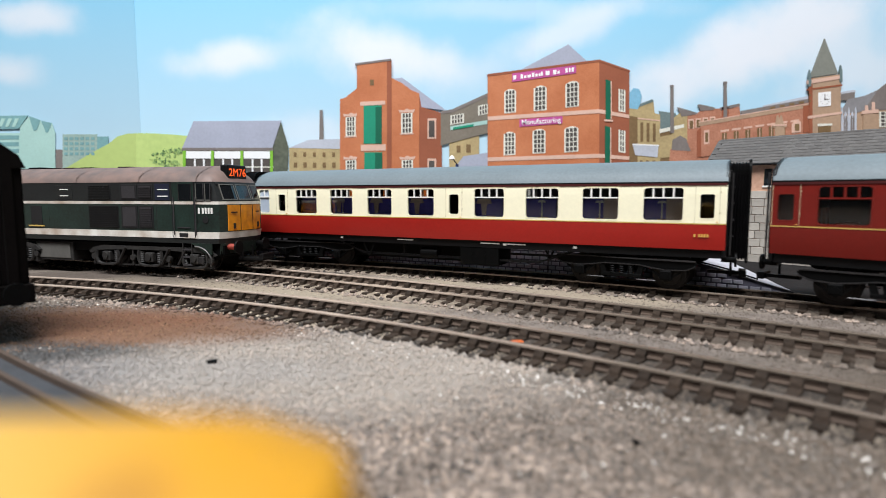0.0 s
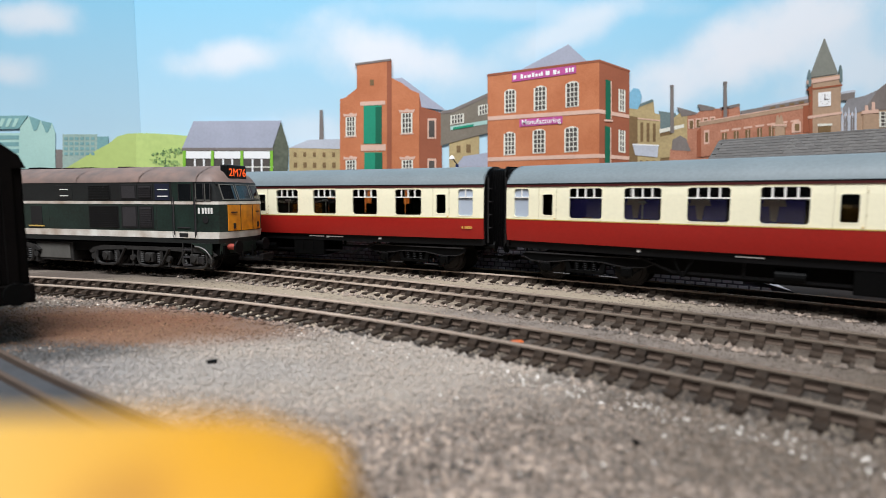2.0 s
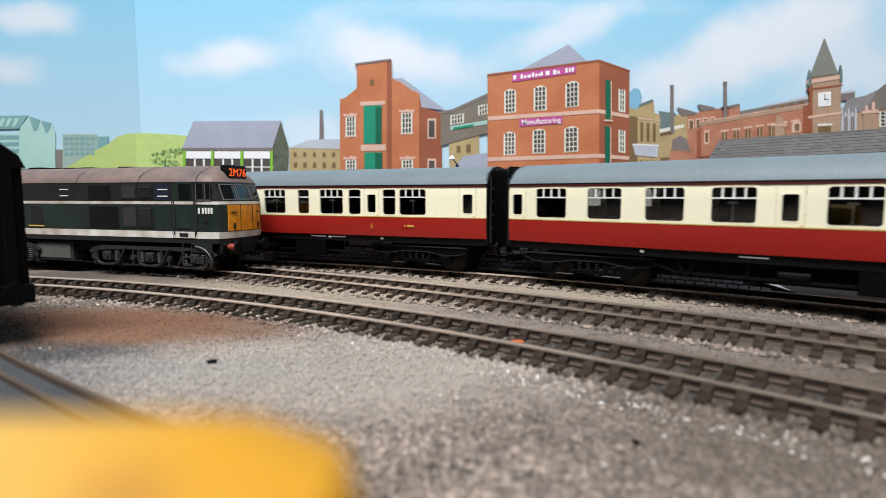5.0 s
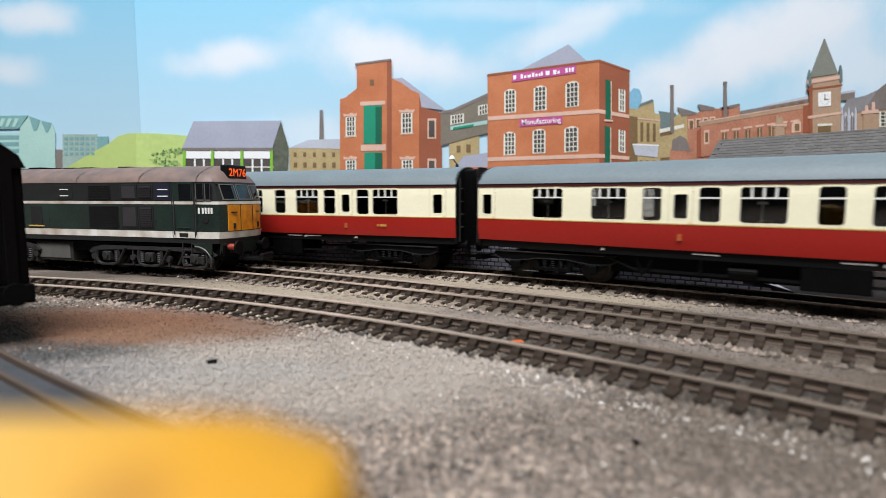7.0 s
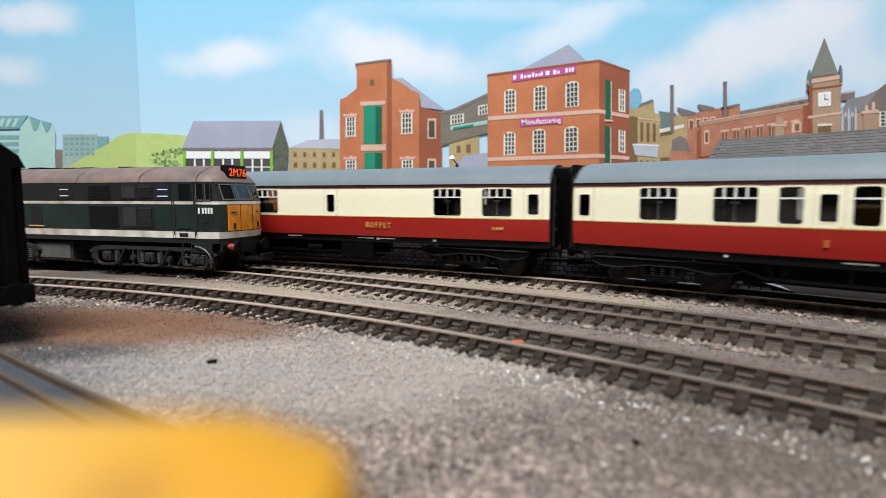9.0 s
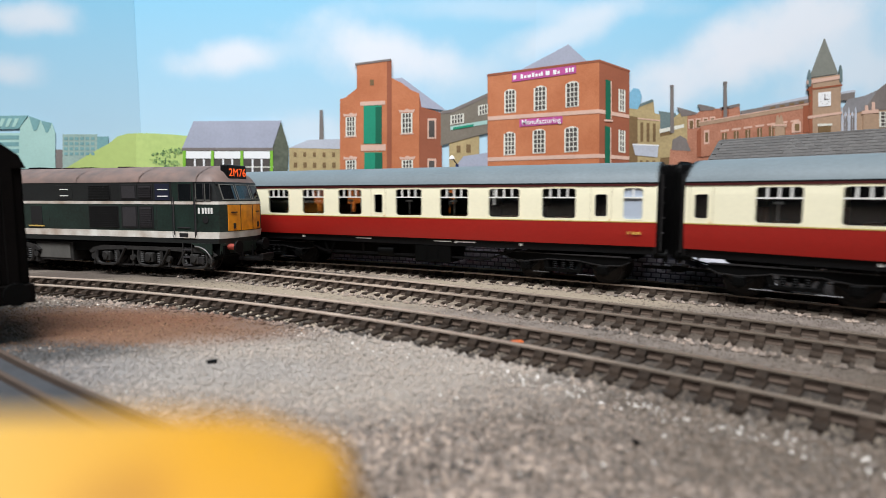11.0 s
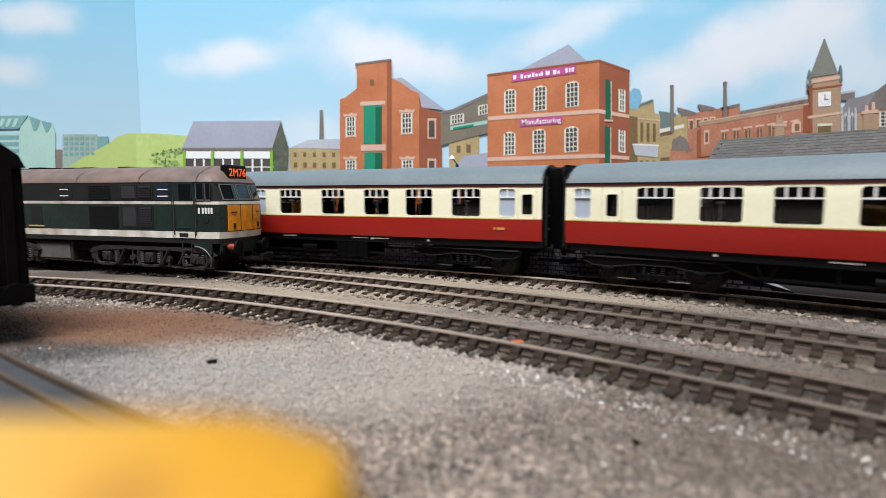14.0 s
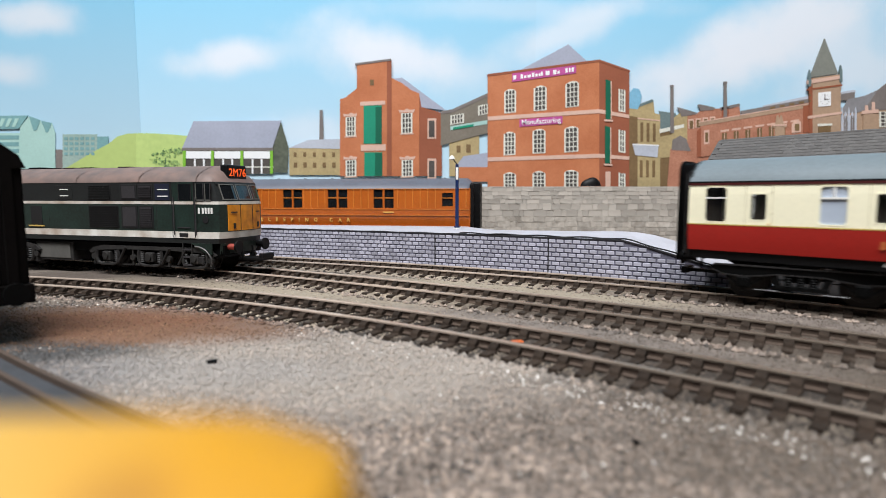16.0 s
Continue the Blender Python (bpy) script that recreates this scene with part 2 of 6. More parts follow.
def loft(rings, closed=True, caps=True):
    bm = bmesh.new()
    vs = [[bm.verts.new(p) for p in ring] for ring in rings]
    k = len(rings[0])
    for a, b in zip(vs[:-1], vs[1:]):
        for i in range(k if closed else k - 1):
            bm.faces.new((a[i], a[(i + 1) % k], b[(i + 1) % k], b[i]))
    if caps:
        bm.faces.new(vs[0])
        bm.faces.new(vs[-1][::-1])
    return bm


def lettering(name, text, size, material, parent, m, depth=0.1, spread=1.0, bold=0.0):
    cu = bpy.data.curves.new(name, "FONT")
    cu.body, cu.size, cu.extrude = text, size / 1000, depth / 1000
    cu.offset = bold / 1000
    cu.align_x, cu.align_y, cu.space_character = "CENTER", "CENTER", spread
    tmp = new(name, cu)
    me = bpy.data.meshes.new_from_object(tmp.evaluated_get(bpy.context.evaluated_depsgraph_get()))
    bpy.data.objects.remove(tmp)
    bpy.data.curves.remove(cu)
    me.materials.clear()
    me.materials.append(material)
    ob = new(name, me)
    ob.parent, ob.matrix_basis = parent, m
    return ob


# ---- the lines of the tracks, millimetres ----
LOOP_C, LOOP_R, LOOP_ST = Vector((-347.9, -415.8)), 776.5, 200.0
LOOP_A = math.acos(287.9 / LOOP_R)
LOOP_D = Vector((math.sin(LOOP_A), -math.cos(LOOP_A)))


def on_circle(c, r, a):
    return Vector((c[0] + r * math.cos(a), c[1] + r * math.sin(a)))


def loop_line(s):
    """The oval on which the train runs, by the length along it."""
    total = 2 * math.pi * LOOP_R + 2 * LOOP_ST
    s = (s + total / 2) % total - total / 2
    if s > math.pi * LOOP_R:
        return on_circle(LOOP_C, LOOP_R, LOOP_A - math.pi) - LOOP_D * (s - math.pi * LOOP_R)
    if s >= 0:
        return on_circle(LOOP_C, LOOP_R, LOOP_A - s / LOOP_R)
    if s >= -LOOP_ST:
        return on_circle(LOOP_C, LOOP_R, LOOP_A) + LOOP_D * s
    return on_circle(LOOP_C - LOOP_D * LOOP_ST, LOOP_R, LOOP_A + (-s - LOOP_ST) / LOOP_R)


MID_C, MID_R = (-596.1, -715.4), 1106.3
NEAR_C, NEAR_R = (-330.1, -339.6), 597.1


def mid_line(s):
    """s = 0 at 60 degrees; the far left end runs straight."""
    a = radians(60) - s / MID_R
    if a > radians(72):
        p, d = on_circle(MID_C, MID_R, radians(72)), Vector((-math.sin(radians(72)), math.cos(radians(72))))
        return p + d * (a - radians(72)) * MID_R
    return on_circle(MID_C, MID_R, a)


def near_line(s):
    return on_circle(NEAR_C, NEAR_R, radians(60) - s / NEAR_R)


SIDE_P, SIDE_D = Vector((-60.0, 87.0)), Vector((0.833, -0.553))


def side_line(s):
    return SIDE_P + SIDE_D * s + Vector((-0.553, -0.833)) * (s * s / 2600 if s < 0 else 0) * -1


def heading(line, s):
    d = line(s + 2) - line(s - 2)
    return math.degrees(math.atan2(d.y, d.x))


RAIL_Z = 3.6


# ---- room, out of view ----
def room():
    for name, a in (("wall_north", (-1900, 1900, 1900, 1960, -900, 1400)), ("wall_west", (-1960, -1900, -1900, 1900, -900, 1400)),
                    ("wall_east", (1900, 1960, -1900, 1900, -900, 1400))):
        tagged(part(name, box(*a), DARK_ROOM_WALL), "plain off-white painted room wall", "wall", kind="structure")
    bm = bmesh.new()
    for a in ((-1900, -300, -1960, -1900, -900, 1400), (1000, 1900, -1960, -1900, -900, 1400), (-300, 1000, -1960, -1900, -900, 700), (-300, 1000, -1960, -1900, 1250, 1400)):
        add_box(bm, *a)
    tagged(part("wall_south", bm, DARK_ROOM_WALL), "off-white room wall with a window opening", "wall", kind="structure")
    tagged(part("floor", box(-1960, 1960, -1960, 1960, -960, -900), CARPET), "grey carpeted room floor", "floor", kind="structure")
    tagged(part("ceiling", box(-1960, 1960, -1960, 1960, 1400, 1460), DARK_ROOM_WALL), "plain white room ceiling", "ceiling", kind="structure")


def ground():
    bm = bmesh.new()
    add_box(bm, -1700, 1500, -1450, 640, -40, 0)
    tagged(part("ground", bm, GROUND), "grey and brown scenic ballast spread on the baseboard", "ground", kind="structure")
    rng = np.random.default_rng(4)
    # loose stones: many small, low-sided lumps
    base = np.array([(1, 0, 0), (-1, 0, 0), (0, 1, 0), (0, -1, 0), (0, 0, 1), (0, 0, -0.6)], float)
    tri = np.array([(0, 2, 4), (2, 1, 4), (1, 3, 4), (3, 0, 4), (2, 0, 5), (1, 2, 5), (3, 1, 5), (0, 3, 5)])

    def scatter(name, n, spot, lo, hi, label, material, lift=0.0):
        pos, size = [], []
        while len(pos) < n:
            y = 45 + 330 * rng.random() ** 1.5
            x = (rng.random() * 2 - 1) * (y * 0.85 + 15)
            k = spot(x, y)
            if k and rng.random() < k:
                pos.append((x, y))
                size.append(lo + (hi - lo) * rng.random() ** 2.5)
        pos, size = np.array(pos), np.array(size)
        v = base[None] * (1 + 0.5 * (rng.random((n, 6, 3)) - 0.5)) + 0.25 * (rng.random((n, 6, 3)) - 0.5)
        ang = rng.random(n) * 6.3
        c, s = np.cos(ang), np.sin(ang)
        x = v[..., 0] * c[:, None] - v[..., 1] * s[:, None]
        y = v[..., 0] * s[:, None] + v[..., 1] * c[:, None]
        v = np.stack([x, y, v[..., 2] * 0.8], -1) * size[:, None, None] * 0.5
        v[..., :2] += pos[:, None]
        v[..., 2] += (size * 0.15)[:, None] + lift
        f = (tri[None] + 6 * np.arange(n)[:, None, None]).reshape(-1, 3)
        me = bpy.data.meshes.new(name)
        me.from_pydata((v.reshape(-1, 3) / 1000).tolist(), [], f.tolist())
        me.materials.append(material)
        tagged(new(name, me), label, "ballast", kind="stuff")

    def off(c, r, x, y):
        return math.hypot(x - c[0], y - c[1]) - r

    def front(x, y):
        d = off(NEAR_C, NEAR_R, x, y)
        if d > -17 or (x + 128) ** 2 / 6500 + (y - 168) ** 2 / 700 < 1 or abs((x + 60) * 0.553 + (y - 87) * 0.833) < 8.6:
            return 0.0
        return 1.0

    def shoulder(x, y):
        best = min(abs(abs(off(NEAR_C, NEAR_R, x, y)) - 17), abs(abs(off(MID_C, MID_R, x, y)) - 17), abs(abs(off(LOOP_C, LOOP_R, x, y)) - 16.5))
        return 1.0 if best < 2.2 else 0.0

    def between(x, y):
        for c, r in ((NEAR_C, NEAR_R), (MID_C, MID_R), (LOOP_C, LOOP_R)):
            if abs(off(c, r, x, y)) < 16:
                return 0.0
        return 1.0 if off(NEAR_C, NEAR_R, x, y) > 16 and off(LOOP_C, LOOP_R, x, y) < 24 else 0.0

    scatter("ballast_stones", 42000, front, 0.3, 1.5, "loose grey and beige ballast stones on the ground", BALLAST)
    scatter("ballast_shoulder", 7000, shoulder, 0.5, 2.4, "larger ballast lumps along the sleeper ends", BALLAST)
    scatter("quartz_chips", 1100, lambda x, y: front(x, y) * ((1.0 if x > 15 else 0.35) if off(NEAR_C, NEAR_R, x, y) > -26 else 0.03), 0.3, 0.95, "small bright quartz chips among the ballast", BRIGHT_STONE)
    def near_bed(x, y):
        near = abs(off(NEAR_C, NEAR_R, x, y))
        return (0.0 if near > 15 else 0.9 if near > 10 and x < 40 else 0.4)

    def beds(x, y):
        return 1.0 if abs(off(MID_C, MID_R, x, y)) < 14 or abs(off(LOOP_C, LOOP_R, x, y)) < 14 else 0.0

    scatter("track_ballast", 16000, beds, 0.35, 1.1, "dusty beige ballast packed between the sleepers", TRACK_STONE, 0.85)
    scatter("track_ballast", 6500, near_bed, 0.4, 1.3, "dusty ballast lodged between the nearest sleepers", TRACK_STONE, 0.45)
    scatter("brown_grit", 9000, lambda x, y: 1.0 if (x + 125) ** 2 / 7600 + (y - 168) ** 2 / 900 < 1 and off(NEAR_C, NEAR_R, x, y) < -17 else 0.0, 0.2, 0.7, "fine brown grit on the ground by the van", BROWN_GRIT)
    scatter("fine_ballast", 12000, between, 0.2, 0.7, "fine sandy ballast between the tracks", TRACK_STONE)


def sleeper_mesh():
    bm = bmesh.new()
    add_box(bm, -1.35, 1.35, -15, 15, -0.6, 1.25, bevel=0.25)
    for y in (-8.25, 8.25):
        add_prism(bm, [(y - 2.9, 1.2), (y - 0.4, 1.2), (y - 0.4, 2.8), (y - 1.3, 2.9), (y - 2.6, 2.1)], -1.15, 1.15, "x")
        add_prism(bm, [(y + 2.9, 1.2), (y + 0.4, 1.2), (y + 0.4, 2.8), (y + 1.3, 2.9), (y + 2.6, 2.1)], -1.15, 1.15, "x")
    ob = part("sleeper", bm, SLEEPER)
    me = ob.data
    bpy.data.objects.remove(ob)
    return me


SLEEPER_MESH = sleeper_mesh()


def track(label, line, s0, s1, lo, hi, fill=0.9, bed=None):
    """Two rails on sleepers from s0 to s1; sleepers between lo and hi are single parts."""
    root = thing("railway_track", label, "railway track", kind="structure")
    steps = int((s1 - s0) / 8)
    for off in (-8.25, 8.25):
        for name, prof, material in (("rail", [(-1.1, 0.9), (1.1, 0.9), (1.1, 1.25), (0.35, 1.5), (0.35, 2.7), (0.55, 2.9), (0.55, 3.45), (-0.55, 3.45), (-0.55, 2.9), (-0.35, 2.7), (-0.35, 1.5), (-1.1, 1.25)], RUST),
                                     ("rail_head", [(-0.75, 2.95), (0.75, 2.95), (0.75, 3.4), (0.5, 3.6), (-0.5, 3.6), (-0.75, 3.4)], STEEL)):
            rings = []
            for i in range(steps + 1):
                s = s0 + (s1 - s0) * i / steps
                p, h = line(s), radians(heading(line, s))
                n = Vector((-math.sin(h), math.cos(h)))
                rings.append([(p.x + n.x * (off + a), p.y + n.y * (off + a), b) for a, b in prof])
            ob = part(name, loft(rings), material, root if name == "rail" else rail)
            rail = ob
    rings = []
    for i in range(steps + 1):
        s = s0 + (s1 - s0) * i / steps
        p, h = line(s), radians(heading(line, s))
        n = Vector((-math.sin(h), math.cos(h)))
        w = 14.2 + 0.5 * math.sin(i * 1.3)
        rings.append([(p.x + n.x * a, p.y + n.y * a, b) for a, b in ((-w - 2, -0.1), (w + 2, -0.1), (w - 0.6, fill), (-w + 0.6, fill))])
    part("track_bed", loft(rings), bed or DUSTY_BED, root)
    rest, faces = [], []
    src = np.array([v.co for v in SLEEPER_MESH.vertices])
    polys = [tuple(p.vertices) for p in SLEEPER_MESH.polygons]
    s, k = s0, 0
    while s < s1:
        p, h = line(s), heading(line, s)
        m = mm(p.x, p.y, 0, 0, 0, h + random.uniform(-0.8, 0.8))
        if lo <= s <= hi:
            o = new("sleeper", SLEEPER_MESH)
            o.parent, o.matrix_basis = root, m
        else:
            r = np.array(m.to_3x3())
            rest.append(src @ r.T + np.array(m.translation))
            faces += [tuple(i + k for i in f) for f in polys]
            k += len(src)
        s += 6.4
    if rest:
        me = bpy.data.meshes.new("far_sleepers")
        me.from_pydata(np.concatenate(rest).tolist(), [], faces)
        me.materials.append(SLEEPER)
        o = new("far_sleepers", me)
        o.parent = root
        o["kind"] = "stuff"
    return root


def inset_siding():
    """Rails let into a dark grey strip, with a check rail inside the farther one."""
    root = thing("railway_track", "siding with dull rails let into dark grey ground", "railway track", kind="structure")

    def run(name, a0, a1, z0, z1, material):
        rings = []
        for i in range(33):
            q = -230 + 260 * i / 32
            p, h = side_line(q), radians(heading(side_line, q))
            n = Vector((-math.sin(h), math.cos(h)))
            rings.append([(p.x + n.x * a, p.y + n.y * a, z) for a, z in ((a0, z0), (a1, z0), (a1, z1), (a0, z1))])
        return part(name, loft(rings), material, root)

    run("strip", -16, 7.6, -0.3, 1.5, SLOT)
    run("strip", 8.9, 10.6, -0.3, 0.9, SLOT)
    for a in (-8.25, 8.25, 2.7):
        run("rail" if a != 2.7 else "check_rail", a - 0.55, a + 0.55, 0.2, 2.8, RUST)


def tracks():
    total = 2 * math.pi * LOOP_R + 2 * LOOP_ST
    track("oval model railway track on dark weathered sleepers", loop_line, -total / 2, total / 2, -120, 330)
    track("curved model railway track with rusty rails and dark sleepers", mid_line, -420, 330, -330, 230)
    track("nearest curved track with worn rails and dark sleepers", near_line, -420, 420, -250, 220, 0.5, TRACKBED)
    inset_siding()


# ---- the platform, the stone wall and the printed backscene ----
def platform():
    root = thing("platform", "grey-topped station platform faced with pale lilac blocks", "platform", kind="structure")
    top, off = 18.6, 27.5

    def edge(s, d=off):
        p, h = loop_line(s), radians(heading(loop_line, s))
        return p + Vector((-math.sin(h), math.cos(h))) * d

    S0, S1, S2 = -200.0, 149.0, 217.0
    back = [(-246, 430), (-120, 408), (15, 386), (32, 348), (70, 338), (108, 330), (126, 300)]

    def back_at(x):
        for (a, b), (c, d) in zip(back[:-1], back[1:]):
            if a <= x <= c:
                return b + (d - b) * (x - a) / (c - a)
        return back[0][1] if x < back[0][0] else back[-1][1]

    # the deck, with a ramp at its end
    n = 60
    bm = bmesh.new()
    rows = []
    for i in range(n + 1):
        s = S0 + (S2 - S0) * i / n
        e = edge(s, off + 0.6)
        z = top if s < S1 else top * (S2 - s) / (S2 - S1) + 0.3
        zb = z if s < S1 else top * min(1.0, (S2 + 30 - s) / (S2 - S1)) + 0.3
        y2 = max(back_at(e.x + 4), e.y + 8)
        b = Vector((e.x + 4, y2))
        rows.append([bm.verts.new((e.x, e.y, 0)), bm.verts.new((e.x, e.y, z)), bm.verts.new((b.x, b.y, zb)), bm.verts.new((b.x, b.y, 0))])
    for a, b in zip(rows[:-1], rows[1:]):
        for k in range(4):
            bm.faces.new((a[k], a[(k + 1) % 4], b[(k + 1) % 4], b[k]))
    bm.faces.new(rows[0])
    bm.faces.new(rows[-1][::-1])
    part("deck", bm, PLATFORM_TOP, root)
    # backing of the facing, and the dark edge line above it
    for name, d0, d1, z0f, z1f, material in (("mortar", off - 0.3, off + 0.5, 0.0, 1.0, MORTAR), ("edge_line", off - 0.9, off + 0.9, 1.0, 1.05, EDGE_DARK)):
        rings = []
        for i in range(n + 1):
            s = S0 + (S2 - S0) * i / n
            z = (top if s < S1 else top * (S2 - s) / (S2 - S1)) + 0.35
            a, b = edge(s, d0), edge(s, d1)
            lo, hi = (0.0, z - 0.1) if name == "mortar" else (z - 0.1, z + 0.35 + 0.15 * math.sin(i * 1.7))
            rings.append([(a.x, a.y, lo), (b.x, b.y, lo), (b.x, b.y, hi), (a.x, a.y, hi)])
        part(name, loft(rings), material, root)
    # facing blocks
    rowh, pitch = 2.3, 4.1
    proto = part("block", box(-1.75, 1.75, -0.7, 0.3, 0.35, 2.02, bevel=0.18), BRICK_PALE)
    for r in range(8):
        s = S0 + (pitch / 2 if r % 2 else 0)
        while s < S2 - 3:
            z = r * rowh
            lim = top if s < S1 else top * (S2 - s - 3) / (S2 - S1)
            if z + rowh <= lim + 0.6:
                p = edge(s)
                m = mm(p.x, p.y, z, random.uniform(-2, 2), random.uniform(-2.2, 2.2), heading(loop_line, s))
                if s > 35:
                    again(proto, m, root)
                else:
                    FAR_BLOCKS.append((proto.data, m))
            s += pitch
    join_far("far_blocks", FAR_BLOCKS, BRICK_PALE, root)
    bpy.data.objects.remove(proto)
    # pilasters standing slightly proud of the facing
    for s in (48, 112):
        p = edge(s, off - 0.55)
        o = part("joint_strip", box(-0.25, 0.25, -0.4, 0.4, 0, top), EDGE_DARK, root)
        o.matrix_basis = mm(p.x, p.y, 0, 0, 0, heading(loop_line, s))
    # a loose wire along the deck edge and down the ramp
    run = []
    for i in range(40):
        q = 62 + 3.6 * i
        p = edge(q, off + 1.0 + 0.7 * math.sin(i * 0.7))
        run.append((p.x, p.y, (top if q < S1 else top * (S2 - q) / (S2 - S1) + 0.3) + 1.0 + 0.25 * math.sin(i * 1.1)))
    wire("cable", run, 0.42, BLACK, "thin black cable lying along the platform edge")


FAR_BLOCKS = []


def strip_along(s0, s1, d0, d1, z0, z1, n):
    rings = []
    for i in range(n + 1):
        s = s0 + (s1 - s0) * i / n
        p, h = loop_line(s), radians(heading(loop_line, s))
        k = Vector((-math.sin(h), math.cos(h)))
        a, b = p + k * (d0 + 1.5 * math.sin(i * 1.9)), p + k * d1
        rings.append([(a.x, a.y, z0), (b.x, b.y, z0), (b.x, b.y, z1), (a.x, a.y, z1)])
    return loft(rings)


def side_pad():
    """A dark sheet beyond the ramp, laid in place of the shade there."""
    tagged(part("pavement", strip_along(150, 520, 15.5, 150, -0.2, 0.45, 40), RAMP_SHADE), "dark tarmac beyond the platform ramp", "pavement", kind="structure")


def station_building():
    """A low station building set along the line, with a slate roof."""
    ang = -47.8
    root = thing("station_building", "low pinkish station building with stone base and slate roof", "building", mm(187, 330, 0, 0, 0, ang))
    x0, x1, deep, eave, ridge = -29.0, 135.0, 40.0, 60.0, 75.5
    part("wall", box(x0 + 2, x1 - 2, 1.5, deep - 1, 0, eave), PINK_WALL, root)
    part("gable", prism([(1.5, eave - 0.2), (deep - 1, eave - 0.2), (deep / 2, ridge - 1)], x0 + 2, x1 - 2, "x"), PINK_WALL, root)
    # stone facing
    z, r = 0.0, 0
    block = part("stone_block", box(-0.5, 0.5, -0.5, 0.5, -0.5, 0.5, bevel=0.06), STONE)
    while z < 43:
        x = x0 + 2 - (3 if r % 2 else 0)
        while x < 32:
            w = random.uniform(6, 9)
            o = new("stone_block", block.data)
            o.parent = root
            o.matrix_basis = mm(x + w / 2, 1.4, z + 2.4) @ Matrix.Diagonal((w - 0.3, 2.2, 4.5, 1))
            x += w
        z += 4.8
        r += 1
    bpy.data.objects.remove(block)
    w = part("window", box(4, 8, 0.9, 2.0, 46, 56, bevel=0.3), DARKGLASS, root)
    part("window_frame", box(3.3, 8.7, 0.7, 1.6, 45.2, 46.2), WHITE, w)
    for a, b in ((42, 60), (62, 80), (96, 114)):
        d = part("door", box(a, b, 0.9, 2.0, 2, 52, bevel=0.2), PINK_WALL, root)
        part("door_gap", box(b, b + 0.9, 0.6, 1.7, 2, 54), BLACK, d)
        part("cross_bar", box(a, b, 0.5, 1.2, 24, 25.2), UNDER, d)
        part("cross_bar", box(a, b, 0.5, 1.2, 8, 9.0), WHITE, d)
    # roof: slate courses on both slopes
    n = 9
    tilt = math.degrees(math.atan2(ridge - eave, deep / 2))
    run = math.hypot(deep / 2 + 1.5, (ridge - eave) * (deep / 2 + 1.5) / (deep / 2))
    part("roof_board", prism([(-1.5, eave - 1.6), (deep / 2, ridge - 0.4), (deep + 1.5, eave - 1.6), (deep / 2, ridge - 2)], x0, x1, "x"), UNDER, root)
    slate = part("slate", box(-2.35, 2.35, -0.3, run / n + 1.2, -0.25, 0.3), SLATE)
    for i in range(n):
        f = i / n
        x = x0 + 2.3 + (2.4 if i % 2 else 0)
        while x < x1 - 2:
            o = new("slate", slate.data)
            o.parent = root
            o.matrix_basis = mm(x, -1.5 + (deep / 2 + 1.5) * f, eave - 1.1 + (ridge - eave + 1.1) * f + 0.5, tilt - 3 + random.uniform(-1, 1), 0, random.uniform(-1, 1))
            x += 4.8
    bpy.data.objects.remove(slate)
    part("rear_slope", prism([(deep / 2, ridge - 0.4), (deep / 2, ridge + 0.3), (deep + 1.6, eave - 0.8), (deep + 1.6, eave - 1.4)], x0, x1, "x"), SLATE, root)
    part("verge", prism([(-2.2, eave - 1.9), (deep / 2, ridge + 0.9), (deep / 2, ridge - 1.6), (-2.2, eave - 3.2)], x0 - 1.2, x0 + 1.6, "x"), SLATE, root)
    part("ridge_tile", cyl(1.0, x1 - x0, ((x0 + x1) / 2, deep / 2, ridge), "x", 10), SLATE, root)
    part("gutter", cyl(0.6, x1 - x0, ((x0 + x1) / 2, -1.8, eave - 1.2), "x", 10), BLACK, root)


def join_far(name, items, material, root):
    if not items:
        return
    vs, fs, k = [], [], 0
    for me, m in items:
        a = np.array([v.co for v in me.vertices]) @ np.array(m.to_3x3()).T + np.array(m.translation)
        vs.append(a)
        fs += [tuple(i + k for i in p.vertices) for p in me.polygons]
        k += len(a)
    me = bpy.data.meshes.new(name)
    me.from_pydata(np.concatenate(vs).tolist(), [], fs)
    me.materials.append(material)
    o = new(name, me)
    o.parent = root
    o["kind"] = "stuff"


def wire(name, pts, r, material, label):
    rings = []
    for p in pts:
        rings.append([(p[0], p[1] + r * math.cos(a * math.pi / 3), p[2] + r * math.sin(a * math.pi / 3)) for a in range(6)])
    return tagged(part(name, loft(rings), material), label, "cable")


